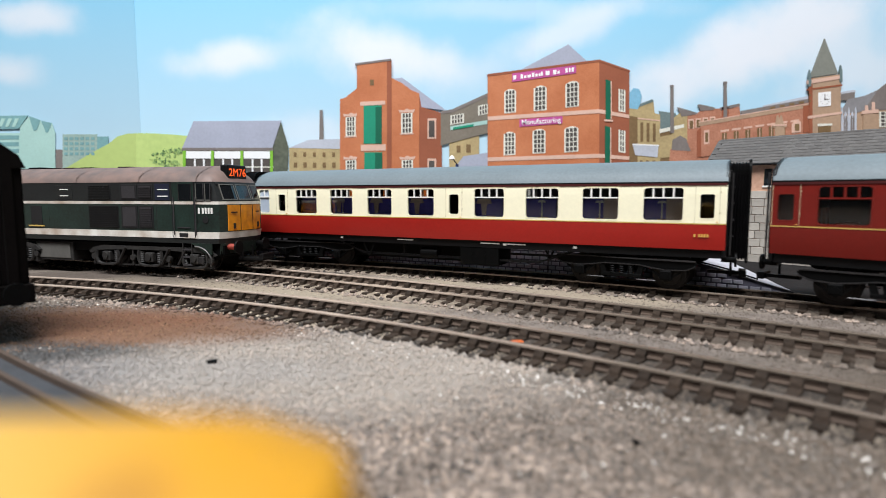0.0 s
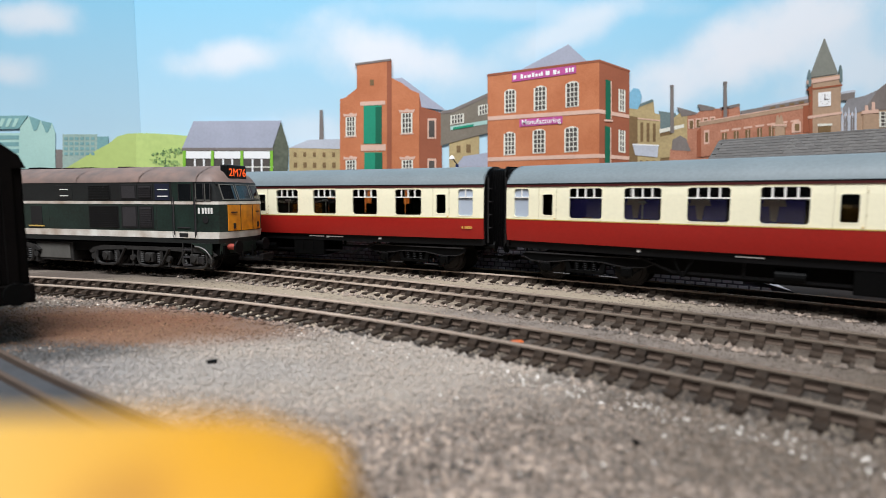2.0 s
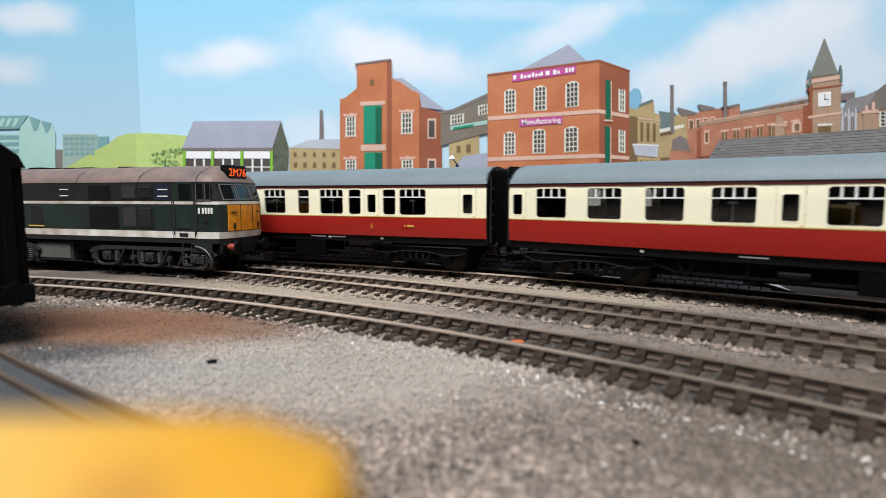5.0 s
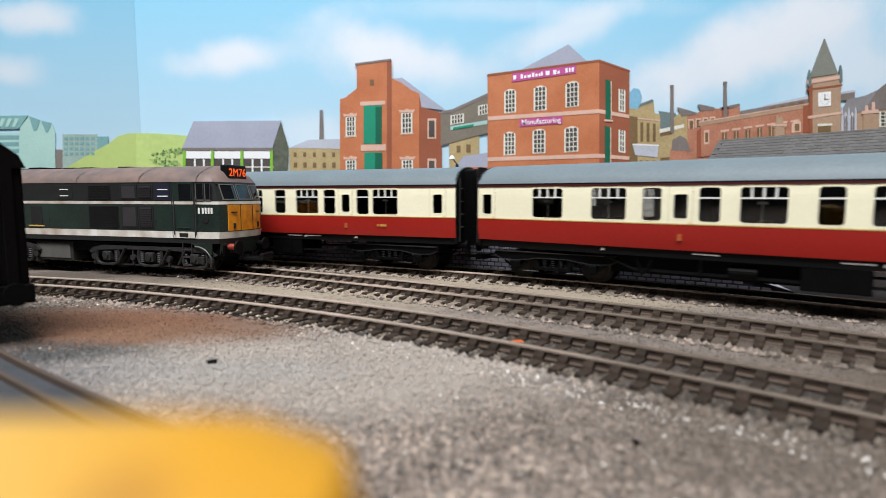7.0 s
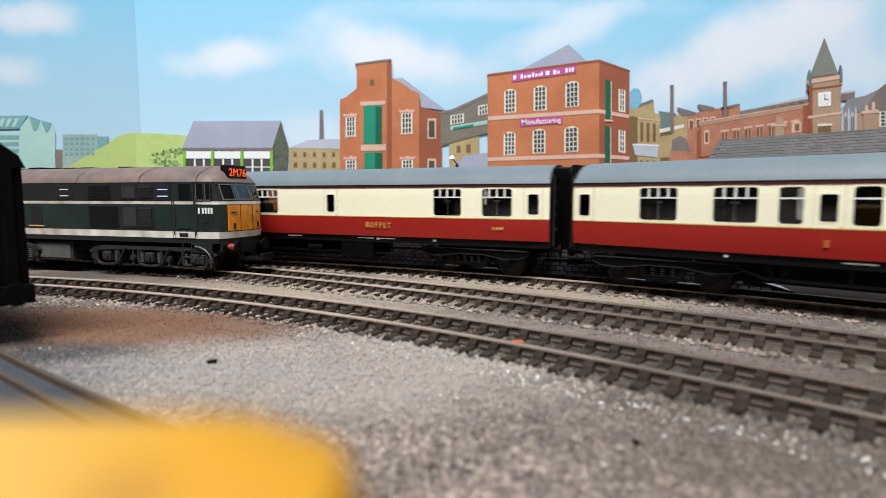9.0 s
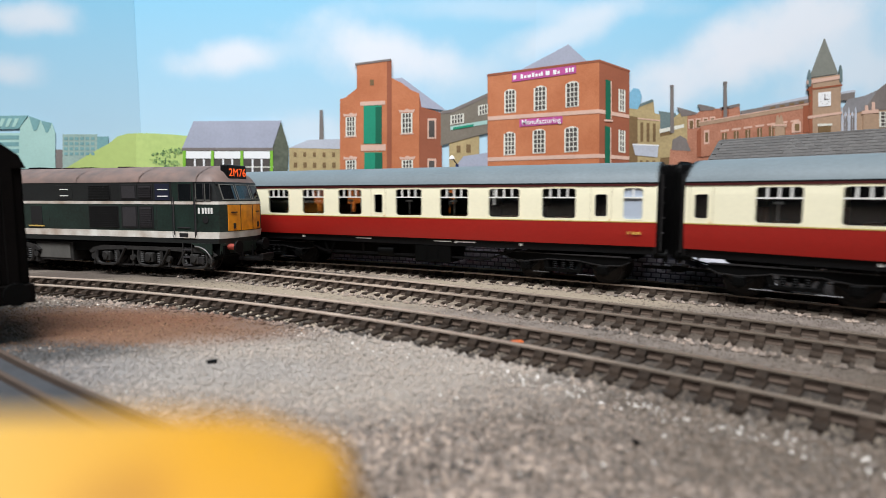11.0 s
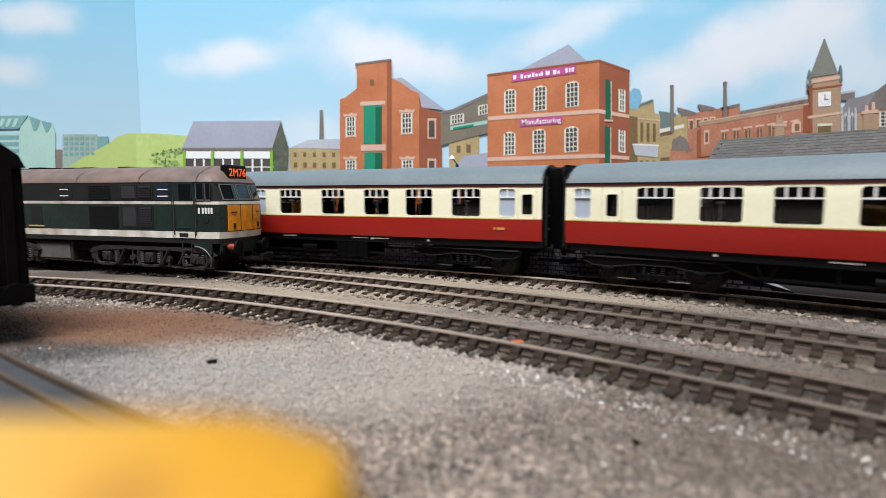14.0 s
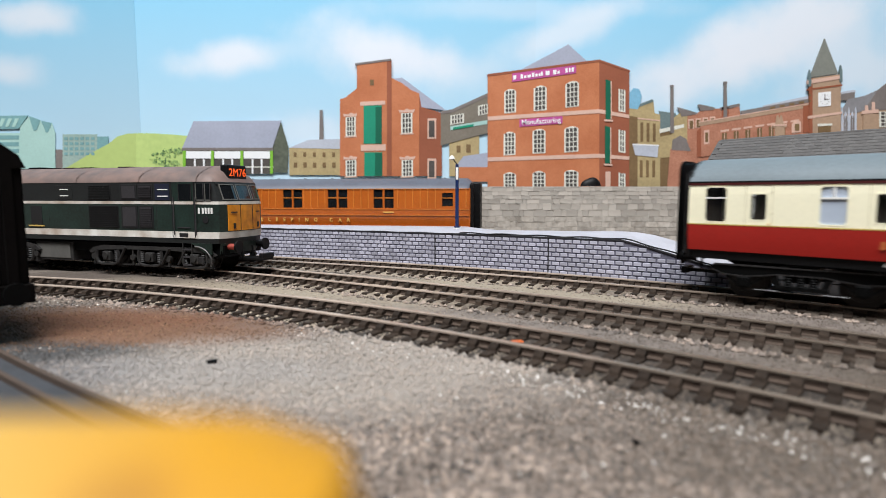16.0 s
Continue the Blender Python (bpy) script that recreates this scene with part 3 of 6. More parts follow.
def stone_wall():
    root = thing("stone_wall", "grey rubble stone retaining wall behind the platform", "wall", kind="structure")
    y = 455.0
    part("core", box(-300, 420, y - 0.15, y + 9, 0, 47.6), JOINT, root)
    meshes = []
    for i in range(6):
        bm = box(-0.5, 0.5, -0.5, 0.5, -0.5, 0.5, bevel=0.05)
        for v in bm.verts:
            v.co += Vector((random.uniform(-.03, .03), random.uniform(-.08, .08), random.uniform(-.05, .05)))
        meshes.append(part("stone", bm, STONE))
    count, z = 0, 0.0
    far = []
    while z < 47:
        h = min(random.uniform(3.0, 5.4), 48.2 - z)
        x = -40 + random.uniform(-6, 0)
        while x < 300:
            w = random.uniform(3.5, 12)
            m = mm(x + w / 2, y + random.uniform(0.75, 1.0), z + h / 2)
            sc = Matrix.Diagonal(((w - 0.15), 2.6, (h - 0.12), 1))
            src = random.choice(meshes)
            if z > 20 and 20 < x < 190:
                o = new("stone", src.data)
                o.parent, o.matrix_basis = root, m @ sc
                count += 1
            else:
                far.append((src.data, m @ sc))
            x += w
        z += h
    join_far("far_stones", far, STONE, root)
    for o in meshes:
        bpy.data.objects.remove(o)


BACK_Y = 500.0


def sheet(u, v):
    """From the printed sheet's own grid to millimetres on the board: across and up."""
    a, b = (u - 784) / 970.1, (441 - v) / 970.1
    s, c = math.sin(radians(5.62)), math.cos(radians(5.62))
    k = BACK_Y / (c + b * s)
    return a * k, EYE * 1000 + (b * c - s) * k


def sky_material(name, gain):
    m = bpy.data.materials.new(name)
    m.use_nodes = True
    n, l = m.node_tree.nodes, m.node_tree.links
    p = n["Principled BSDF"]
    p.inputs["Roughness"].default_value = 0.6
    p.inputs["Specular IOR Level"].default_value = 0.3
    tc = n.new("ShaderNodeTexCoord")
    sep = n.new("ShaderNodeSeparateXYZ")
    l.new(tc.outputs["Object"], sep.inputs[0])
    ramp = n.new("ShaderNodeValToRGB")
    mr = n.new("ShaderNodeMapRange")
    mr.inputs["From Min"].default_value, mr.inputs["From Max"].default_value = 0.05, 0.23
    l.new(sep.outputs["Z"], mr.inputs["Value"])
    l.new(mr.outputs[0], ramp.inputs["Fac"])
    e = ramp.color_ramp.elements
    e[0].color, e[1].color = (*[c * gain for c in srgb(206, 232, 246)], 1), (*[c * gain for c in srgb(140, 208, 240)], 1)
    src = ramp.outputs["Color"]
    no = n.new("ShaderNodeTexNoise")
    no.inputs["Scale"].default_value, no.inputs["Detail"].default_value = 22, 6
    l.new(tc.outputs["Object"], no.inputs["Vector"])
    for u, v, w, h, tilt, amt in ((60, 32, 95, 30, 0, 0.85), (20, 122, 70, 28, 0, 0.7), (410, 102, 120, 32, 3, 0.9), (690, 100, 175, 52, -14, 0.95), (1010, 50, 190, 36, 24, 0.7),
                                  (1400, 50, 300, 70, 22, 0.95), (560, 235, 120, 40, 0, 0.5), (1250, 130, 200, 50, 15, 0.6), (900, 15, 300, 22, 0, 0.35), (1520, 120, 150, 90, 0, 0.7)):
        x, z = sheet(u, v)
        mp = n.new("ShaderNodeVectorMath")
        mp.operation = "SUBTRACT"
        l.new(tc.outputs["Object"], mp.inputs[0])
        mp.inputs[1].default_value = (x / 1000, 0, z / 1000)
        rot = n.new("ShaderNodeVectorRotate")
        rot.rotation_type = "Y_AXIS"
        rot.inputs["Angle"].default_value = radians(tilt)
        l.new(mp.outputs[0], rot.inputs["Vector"])
        sc = n.new("ShaderNodeVectorMath")
        sc.operation = "MULTIPLY"
        l.new(rot.outputs[0], sc.inputs[0])
        sc.inputs[1].default_value = (1940 / w * 1.0, 0, 1940 / h * 1.0)
        wob = n.new("ShaderNodeVectorMath")
        wob.operation = "MULTIPLY_ADD"
        l.new(no.outputs["Color"], wob.inputs[0])
        wob.inputs[1].default_value = (1.3, 0, 1.3)
        l.new(sc.outputs[0], wob.inputs[2])
        ctr = n.new("ShaderNodeVectorMath")
        ctr.operation = "SUBTRACT"
        l.new(wob.outputs[0], ctr.inputs[0])
        ctr.inputs[1].default_value = (0.65, 0, 0.65)
        ln = n.new("ShaderNodeVectorMath")
        ln.operation = "LENGTH"
        l.new(ctr.outputs[0], ln.inputs[0])
        r = n.new("ShaderNodeMapRange")
        r.interpolation_type = "SMOOTHSTEP"
        r.inputs["From Min"].default_value, r.inputs["From Max"].default_value = 1.3, 0.2
        r.inputs["To Max"].default_value = amt
        l.new(ln.outputs["Value"], r.inputs["Value"])
        mx = n.new("ShaderNodeMix")
        mx.data_type = "RGBA"
        l.new(r.outputs[0], mx.inputs["Factor"])
        l.new(src, mx.inputs["A"])
        mx.inputs["B"].default_value = (*[c * min(1.0, gain) for c in srgb(236, 241, 248)], 1)
        src = mx.outputs["Result"]
    l.new(src, p.inputs["Base Color"])
    return m


def print_mat(name, rgb, vary=0.1, tint=None, fine=500, coarse=45):
    return mat(name, srgb(*rgb), 0.65, vary=vary, fine=fine, coarse=coarse, tint=srgb(*tint) if tint else None, spec=0.25)


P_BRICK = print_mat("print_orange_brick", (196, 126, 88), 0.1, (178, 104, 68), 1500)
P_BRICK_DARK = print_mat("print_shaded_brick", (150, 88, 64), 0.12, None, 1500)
P_BRICK_OLD = print_mat("print_old_brick", (184, 130, 106), 0.14, (156, 102, 80), 900, 60)
P_STONE = print_mat("print_pale_stone", (214, 178, 160))
P_GREEN = print_mat("print_door_green", (34, 140, 110))
P_GREEN_D = print_mat("print_dark_green", (22, 98, 74))
P_WINDOW = print_mat("print_window_dark", (84, 78, 74), 0.25)
P_BAR = print_mat("print_window_bar", (222, 220, 208))
P_SLATE = print_mat("print_lilac_slate", (166, 170, 186), 0.08)
P_SLATE_D = print_mat("print_grey_slate", (136, 134, 136), 0.14)
P_SIGN = print_mat("print_purple_sign", (190, 88, 150))
P_WHITE = print_mat("print_white", (240, 240, 240), 0.03)
P_HILL = print_mat("print_hill_green", (188, 206, 128), 0.06, (172, 194, 118), 200, 20)
P_HILL_D = print_mat("print_hill_shaded", (176, 194, 118), 0.06, None, 200, 20)
P_BUSH = print_mat("print_bush_green", (150, 178, 112), 0.2)
P_MINT = print_mat("print_mint_wall", (166, 200, 192), 0.06)
P_MINT_D = print_mat("print_mint_roof", (118, 160, 162), 0.15)
P_GREYB = print_mat("print_grey_block", (150, 172, 164), 0.14)
P_SAND = print_mat("print_sandstone", (178, 158, 116), 0.18)
P_SAND_D = print_mat("print_dark_sandstone", (122, 98, 68), 0.2)
P_BROWN = print_mat("print_brown_timber", (124, 116, 104), 0.14)
P_GREY_L = print_mat("print_light_grey", (186, 190, 200), 0.1)
P_CHIM = print_mat("print_chimney_grey", (124, 116, 112), 0.14)
P_TEAL = print_mat("print_teal_shade", (126, 178, 204), 0.15)
P_SPIRE = print_mat("print_spire_slate", (128, 130, 122), 0.12)
P_TOWER = print_mat("print_tower_stone", (174, 146, 122), 0.14)
P_BUSH_D = print_mat("print_bush_dark", (98, 128, 84), 0.25)
P_SHADE = print_mat("print_dark_gable", (96, 100, 86), 0.25, (70, 76, 66), 300, 60)
P_TEAL_ROOF = print_mat("print_teal_roof", (108, 124, 124), 0.15)
P_LEAF = print_mat("print_leaf_green", (128, 186, 62), 0.1)


def flat(name, pts, depth, material, parent, label=""):
    """A piece of printed card cut to an outline on the sheet's grid, raised by depth."""
    q = [sheet(u, v) for u, v in pts]
    o = part(name, prism(q, BACK_Y - depth, BACK_Y + 0.0, "y"), material, parent, label)
    return o


def rect(u0, v0, u1, v1, lift0=0.0, lift1=0.0):
    """lift: how far the right end stands above the left end, for lines drawn in perspective."""
    return [(u0, v0), (u1, v0 + lift0), (u1, v1 + lift1), (u0, v1)]


def card_window(parent, u0, v0, u1, v1, lift, depth, cols=3, rows=4, arch=0.0):
    w = flat("window", [(u0 - 2, v1 + 1.5), (u0 - 2, v0 + arch)] + ([(u0 + (u1 - u0) * k / 4, v0 + lift * k / 4 - arch * (1 - ((k - 2) / 2) ** 2) + arch - 2) for k in range(5)] if arch else []) +
             [(u1 + 2, v0 + lift + arch), (u1 + 2, v1 + 1.5 + lift)], depth, P_BAR, parent)
    du, dv = (u1 - u0) / cols, (v1 - v0) / rows
    for i in range(cols):
        for j in range(rows):
            a, b = u0 + du * i + 0.9, v0 + dv * j + 0.9
            k = lift * i / cols
            flat("pane", rect(a, b + k, a + du - 1.8, b + k + dv - 1.8), depth + 0.25, P_WINDOW, w)


def backscene():
    top = 340.0
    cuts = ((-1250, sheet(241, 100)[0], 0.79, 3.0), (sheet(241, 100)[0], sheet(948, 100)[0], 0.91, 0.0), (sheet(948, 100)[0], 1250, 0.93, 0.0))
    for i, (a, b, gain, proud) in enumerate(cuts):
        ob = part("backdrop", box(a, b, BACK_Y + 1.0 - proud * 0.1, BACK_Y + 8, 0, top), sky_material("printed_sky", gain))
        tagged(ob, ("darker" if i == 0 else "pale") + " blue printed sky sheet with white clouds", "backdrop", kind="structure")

    hill = thing("printed_hill", "bright green hill printed on the backscene", "hill", kind="structure")
    flat("slope", [(100, 306), (125, 293), (160, 272), (192, 255), (208, 242), (225, 237), (241, 236), (241, 306)], 0.4, P_HILL_D, hill)
    flat("slope", [(241, 306), (241, 236), (262, 236), (300, 238), (345, 242), (345, 306)], 0.4, P_HILL, hill)
    bush = thing("printed_bush", "small green bush printed on the hill", "bush")
    rng = random.Random(5)
    for i in range(150):
        a, q = rng.uniform(0, 6.28), rng.random() ** 0.6
        cu, cv, ru, rv = ((280, 280, 14, 12), (302, 270, 18, 9), (300, 290, 20, 6), (318, 268, 8, 5))[i % 4]
        u, v = cu + ru * q * math.cos(a), cv + rv * q * math.sin(a)
        r = rng.uniform(1.0, 2.6)
        flat("leaf_clump", [(u + r * math.cos(k * math.pi / 3) * rng.uniform(0.6, 1.4), v + 0.8 * r * math.sin(k * math.pi / 3)) for k in range(6)], 0.5 + 0.003 * i, P_BUSH_D if i % 3 == 0 else P_BUSH, bush)
    flat("stem", [(290, 306), (292, 280), (294, 280), (294, 306)], 0.48, P_BUSH_D, bush)

    g = thing("printed_greenhouse_works", "pale mint factory with sawtooth glazed roof", "building")
    flat("wall", [(-60, 306), (-60, 236), (36, 236), (36, 225), (52, 206), (60, 232), (72, 213), (82, 235), (92, 218), (98, 236), (98, 306)], 0.4, P_MINT, g)
    flat("roof", [(-60, 206), (50, 205), (34, 228), (-60, 230)], 0.7, P_MINT_D, g)
    flat("roof", [(52, 206), (72, 213), (66, 230), (60, 232)], 0.7, P_MINT_D, g)
    flat("roof", [(74, 214), (92, 218), (86, 234), (82, 235)], 0.7, P_MINT_D, g)
    for k in range(4):
        flat("roof_light", [(-8 + k * 12, 210), (-1 + k * 12, 210), (-8 + k * 12, 225), (-14 + k * 12, 225)], 0.95, P_MINT, g)
    for k in range(5):
        flat("window", rect(-20, 240 + 12 * k, 34, 247 + 12 * k), 0.6, P_MINT_D, g)
    b = thing("printed_office_block", "faded grey-green block printed beside the hill", "building")
    flat("wall", rect(111, 238, 172, 306), 0.25, P_GREYB, b)
    flat("wall", rect(172, 242, 192, 306), 0.22, P_MINT_D, b)
    flat("wall", rect(99, 265, 111, 306), 0.22, P_CHIM, b)
    for r in range(4):
        for k in range(6):
            flat("window", rect(114 + 9.5 * k, 243 + 9 * r, 120 + 9.5 * k, 248 + 9 * r), 0.45, P_MINT_D, b)

    w = thing("printed_white_shed", "white-panelled shed with a lilac slate roof and green posts", "building")
    flat("gable", [(497, 215), (511, 262), (509, 306), (484, 306), (482, 262)], 0.5, P_SHADE, w)
    flat("wall", rect(326, 262, 484, 308), 0.6, P_WINDOW, w)
    flat("roof", [(323, 263), (343, 215), (498, 214), (482, 264)], 1.0, P_SLATE, w)
    flat("eave", rect(323, 262, 484, 267), 1.2, P_CHIM, w)
    for u0, u1 in ((330, 374), (380, 426), (432, 478)):
        flat("panel", rect(u0, 268, u1, 281), 1.0, P_WHITE, w)
        for k in range(2):
            flat("post", rect(u0 + 14 + 16 * k, 282, u0 + 17 + 16 * k, 308), 1.0, P_WHITE, w)
    for u in (327, 376.5, 428.5, 481):
        flat("green_post", rect(u - 2.5, 267, u + 2.5, 308), 1.1, P_LEAF, w)
    flat("rail", rect(326, 295, 484, 297), 0.9, P_BAR, w)

    y = thing("printed_sandstone_building", "low yellow sandstone building with a grey roof", "building")
    flat("wall", rect(512, 262, 604, 310), 0.3, P_SAND, y)
    flat("roof", [(512, 262), (545, 248), (604, 246), (604, 264)], 0.5, P_GREY_L, y)
    flat("chimney", [(565, 250), (566, 195), (571, 195), (573, 250)], 0.3, P_CHIM, y)
    for k in range(5):
        flat("window", rect(520 + 17 * k, 270, 525 + 17 * k, 278), 0.55, P_SAND_D, y)
        flat("window", rect(520 + 17 * k, 288, 526 + 17 * k, 297), 0.55, P_SAND_D, y)

    mill_buildings()
    skyline_right()


def mill_buildings():
    a = thing("printed_warehouse", "orange brick warehouse with green loading doors", "building")
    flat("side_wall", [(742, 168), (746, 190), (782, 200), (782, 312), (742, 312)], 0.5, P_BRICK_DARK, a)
    flat("roof", [(694, 140), (712, 138), (790, 196), (742, 190)], 0.4, P_SLATE, a)
    flat("wall", [(602, 312), (602, 176), (612, 173), (632, 157), (632, 140), (694, 139), (712, 148), (728, 160), (742, 166), (742, 312)], 1.0, P_BRICK, a)
    flat("hoist_tower", [(632, 312), (632, 115), (685, 108), (685, 312)], 1.5, P_BRICK, a)
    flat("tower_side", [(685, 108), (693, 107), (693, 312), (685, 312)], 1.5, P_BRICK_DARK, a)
    flat("parapet", [(629, 113), (692, 105), (692, 108.5), (629, 116.5)], 1.8, P_CHIM, a)
    flat("vent", rect(655, 142, 662, 152), 1.7, P_SAND_D, a)
    flat("lintel", rect(638, 181, 682, 188, -2, -2), 1.9, P_STONE, a)
    d = flat("loading_door", rect(644, 188, 676, 255, -1, 0), 1.8, P_GREEN, a)
    flat("leaf", rect(665, 190, 676, 255, 0, 0), 2.0, P_GREEN_D, d)
    flat("sill", rect(639, 257, 683, 268, -1, -1), 1.9, P_STONE, a)
    d = flat("loading_door", rect(645, 270, 677, 312), 1.8, P_GREEN, a)
    flat("leaf", rect(664, 271, 677, 312), 2.0, P_GREEN_D, d)
    for u0, v0, u1, v1 in ((614, 208, 628, 241), (614, 284, 629, 312), (712, 201, 728, 236), (713, 284, 729, 312)):
        flat("lintel", [(u0 - 5, v0 - 1), (u0 - 6, v0 - 6), (u0 + 3, v0 - 5), (u0 + 7, v0 - 8), (u0 + 9, v0 - 8), (u1 - 3, v0 - 6), (u1 + 6, v0 - 7), (u1 + 5, v0 - 2)], 1.3, P_STONE, a)
        flat("sill", rect(u0 - 4, v1 + 1, u1 + 4, v1 + 3, -1, -1), 1.3, P_STONE, a)
        card_window(a, u0, v0, u1, v1, -1, 1.25, 3, 4)
    for u0, v0 in ((759, 214), (759, 285)):
        flat("side_surround", rect(u0 - 2.5, v0 - 4, u0 + 13, v0 + 32), 0.65, P_STONE, a)
        flat("side_window", rect(u0, v0, u0 + 10, v0 + 29), 0.8, P_WINDOW, a)

    c = thing("printed_footbridge", "brown covered footbridge between two mill buildings", "bridge")
    flat("wall", [(780, 200), (800, 197), (866, 167), (866, 235), (780, 258)], 0.7, P_BROWN, c)
    flat("roof", [(780, 197), (800, 194), (866, 164), (866, 170), (800, 200), (780, 202)], 0.95, P_CHIM, c)
    card_window(c, 799, 205, 819, 220, -4, 1.0, 4, 2)
    card_window(c, 848, 188, 862, 204, -4, 1.0, 3, 2)
    flat("sign", [(797, 224), (862, 213), (862, 220), (797, 231)], 0.95, P_MINT, c)
    flat("sign_bar", [(802, 226), (838, 220), (838, 224), (802, 230)], 1.15, P_GREEN, c)
    e = thing("printed_low_sheds", "small sandstone sheds with grey roofs", "building")
    flat("wall", [(795, 250), (848, 238), (848, 312), (795, 312)], 0.2, P_SAND, e)
    flat("window", rect(808, 258, 815, 270), 0.5, P_SAND_D, e)
    flat("window", rect(825, 256, 833, 270), 0.5, P_SAND_D, e)
    flat("roof", [(806, 296), (820, 277), (866, 270), (866, 296)], 0.4, P_SLATE, e)
    flat("wall", rect(806, 296, 866, 322), 0.4, P_BRICK, e)

    f = thing("printed_mill", "three-storey orange brick mill with arched windows and purple signs", "building")
    flat("roof", [(910, 130), (1006, 79), (1042, 112)], 0.4, P_SLATE, f)
    flat("wall", [(863, 340), (863, 134), (1060, 108), (1060, 340)], 1.0, P_BRICK, f)
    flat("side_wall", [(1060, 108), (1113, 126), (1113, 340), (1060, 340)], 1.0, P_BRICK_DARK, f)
    flat("cornice", [(862, 132), (1060, 106), (1114, 125), (1114, 128), (1060, 110), (862, 136)], 1.25, P_BRICK_DARK, f)
    for v in (207, 279):
        k = (346 - v) / 10.6
        flat("string_course", [(863, v), (1060, v - k), (1060, v - k + 7), (863, v + 7)], 1.35, P_STONE, f)
        flat("string_course", [(1060, v - k), (1113, v - k + 10 * (346 - v) / 140), (1113, v - k + 10 * (346 - v) / 140 + 6), (1060, v - k + 7)], 1.3, P_STONE, f)
    for u0, u1, v0, v1, k in ((894, 911, 161, 200, -2), (946, 965, 155, 196, -2), (1002, 1022, 148, 190, -3), (893, 910, 236, 274, -1), (944, 963, 231, 271, -1), (1000, 1021, 227, 269, -2),
                              (893, 911, 307, 338, 0), (944, 963, 305, 338, 0), (1000, 1021, 303, 338, 0)):
        card_window(f, u0, v0, u1, v1, k, 1.3, 3, 5, 3.0)
    for u0, v0, v1 in ((1071, 140, 212), (1070, 222, 290)):
        flat("green_door", rect(u0, v0 + 1, u0 + 9, v1, 3, -0.5), 1.6, P_GREEN_D, f)
        flat("door_edge", rect(u0 + 9, v0 + 4, u0 + 11, v1, 1, 0), 1.45, P_STONE, f)
        flat("door_sill", rect(u0 - 2, v1, u0 + 13, v1 + 3, 1, 1), 1.8, P_STONE, f)
    for v0, v1 in ((158, 196), (230, 268), (306, 338)):
        card_window(f, 1096, v0, 1104, v1, 2, 1.3, 2, 4)
    flat("opening", rect(1071, 304, 1080, 338), 1.2, P_STONE, f)
    s = flat("sign", [(906, 131), (1019, 116), (1019, 130), (906, 146)], 1.5, P_SIGN, f, "purple sign board with white bars")
    for u0, u1, up in ((908, 913, 1), (921, 925, 1), (927, 931, 0), (933, 939, 0), (941, 945, 1), (947, 951, 0), (953, 956, 0), (957, 960, 1), (965, 972, 1), (978, 984, 1), (986, 990, 0), (1000, 1004, 1), (1006, 1009, 1), (1011, 1015, 1)):
        k, j = (u0 - 908) * 0.134, (u1 - 908) * 0.134
        flat("sign_bar", [(u0, 137 - 2.5 * up - k), (u1, 137 - 2.5 * up - j), (u1, 142 - j), (u0, 142 - k)], 1.8, P_WHITE, s)
    s = flat("sign", [(919, 212), (995, 206), (995, 219), (919, 225)], 1.5, P_SIGN, f, "purple sign lettered in white")
    x0, z0 = sheet(957, 215.5)
    t = lettering("letters", "Manufacturing", 6.3, P_WHITE, s, mm(x0, BACK_Y - 1.75, z0, 90, -4, 0), 0.15, 0.98, 0.05)


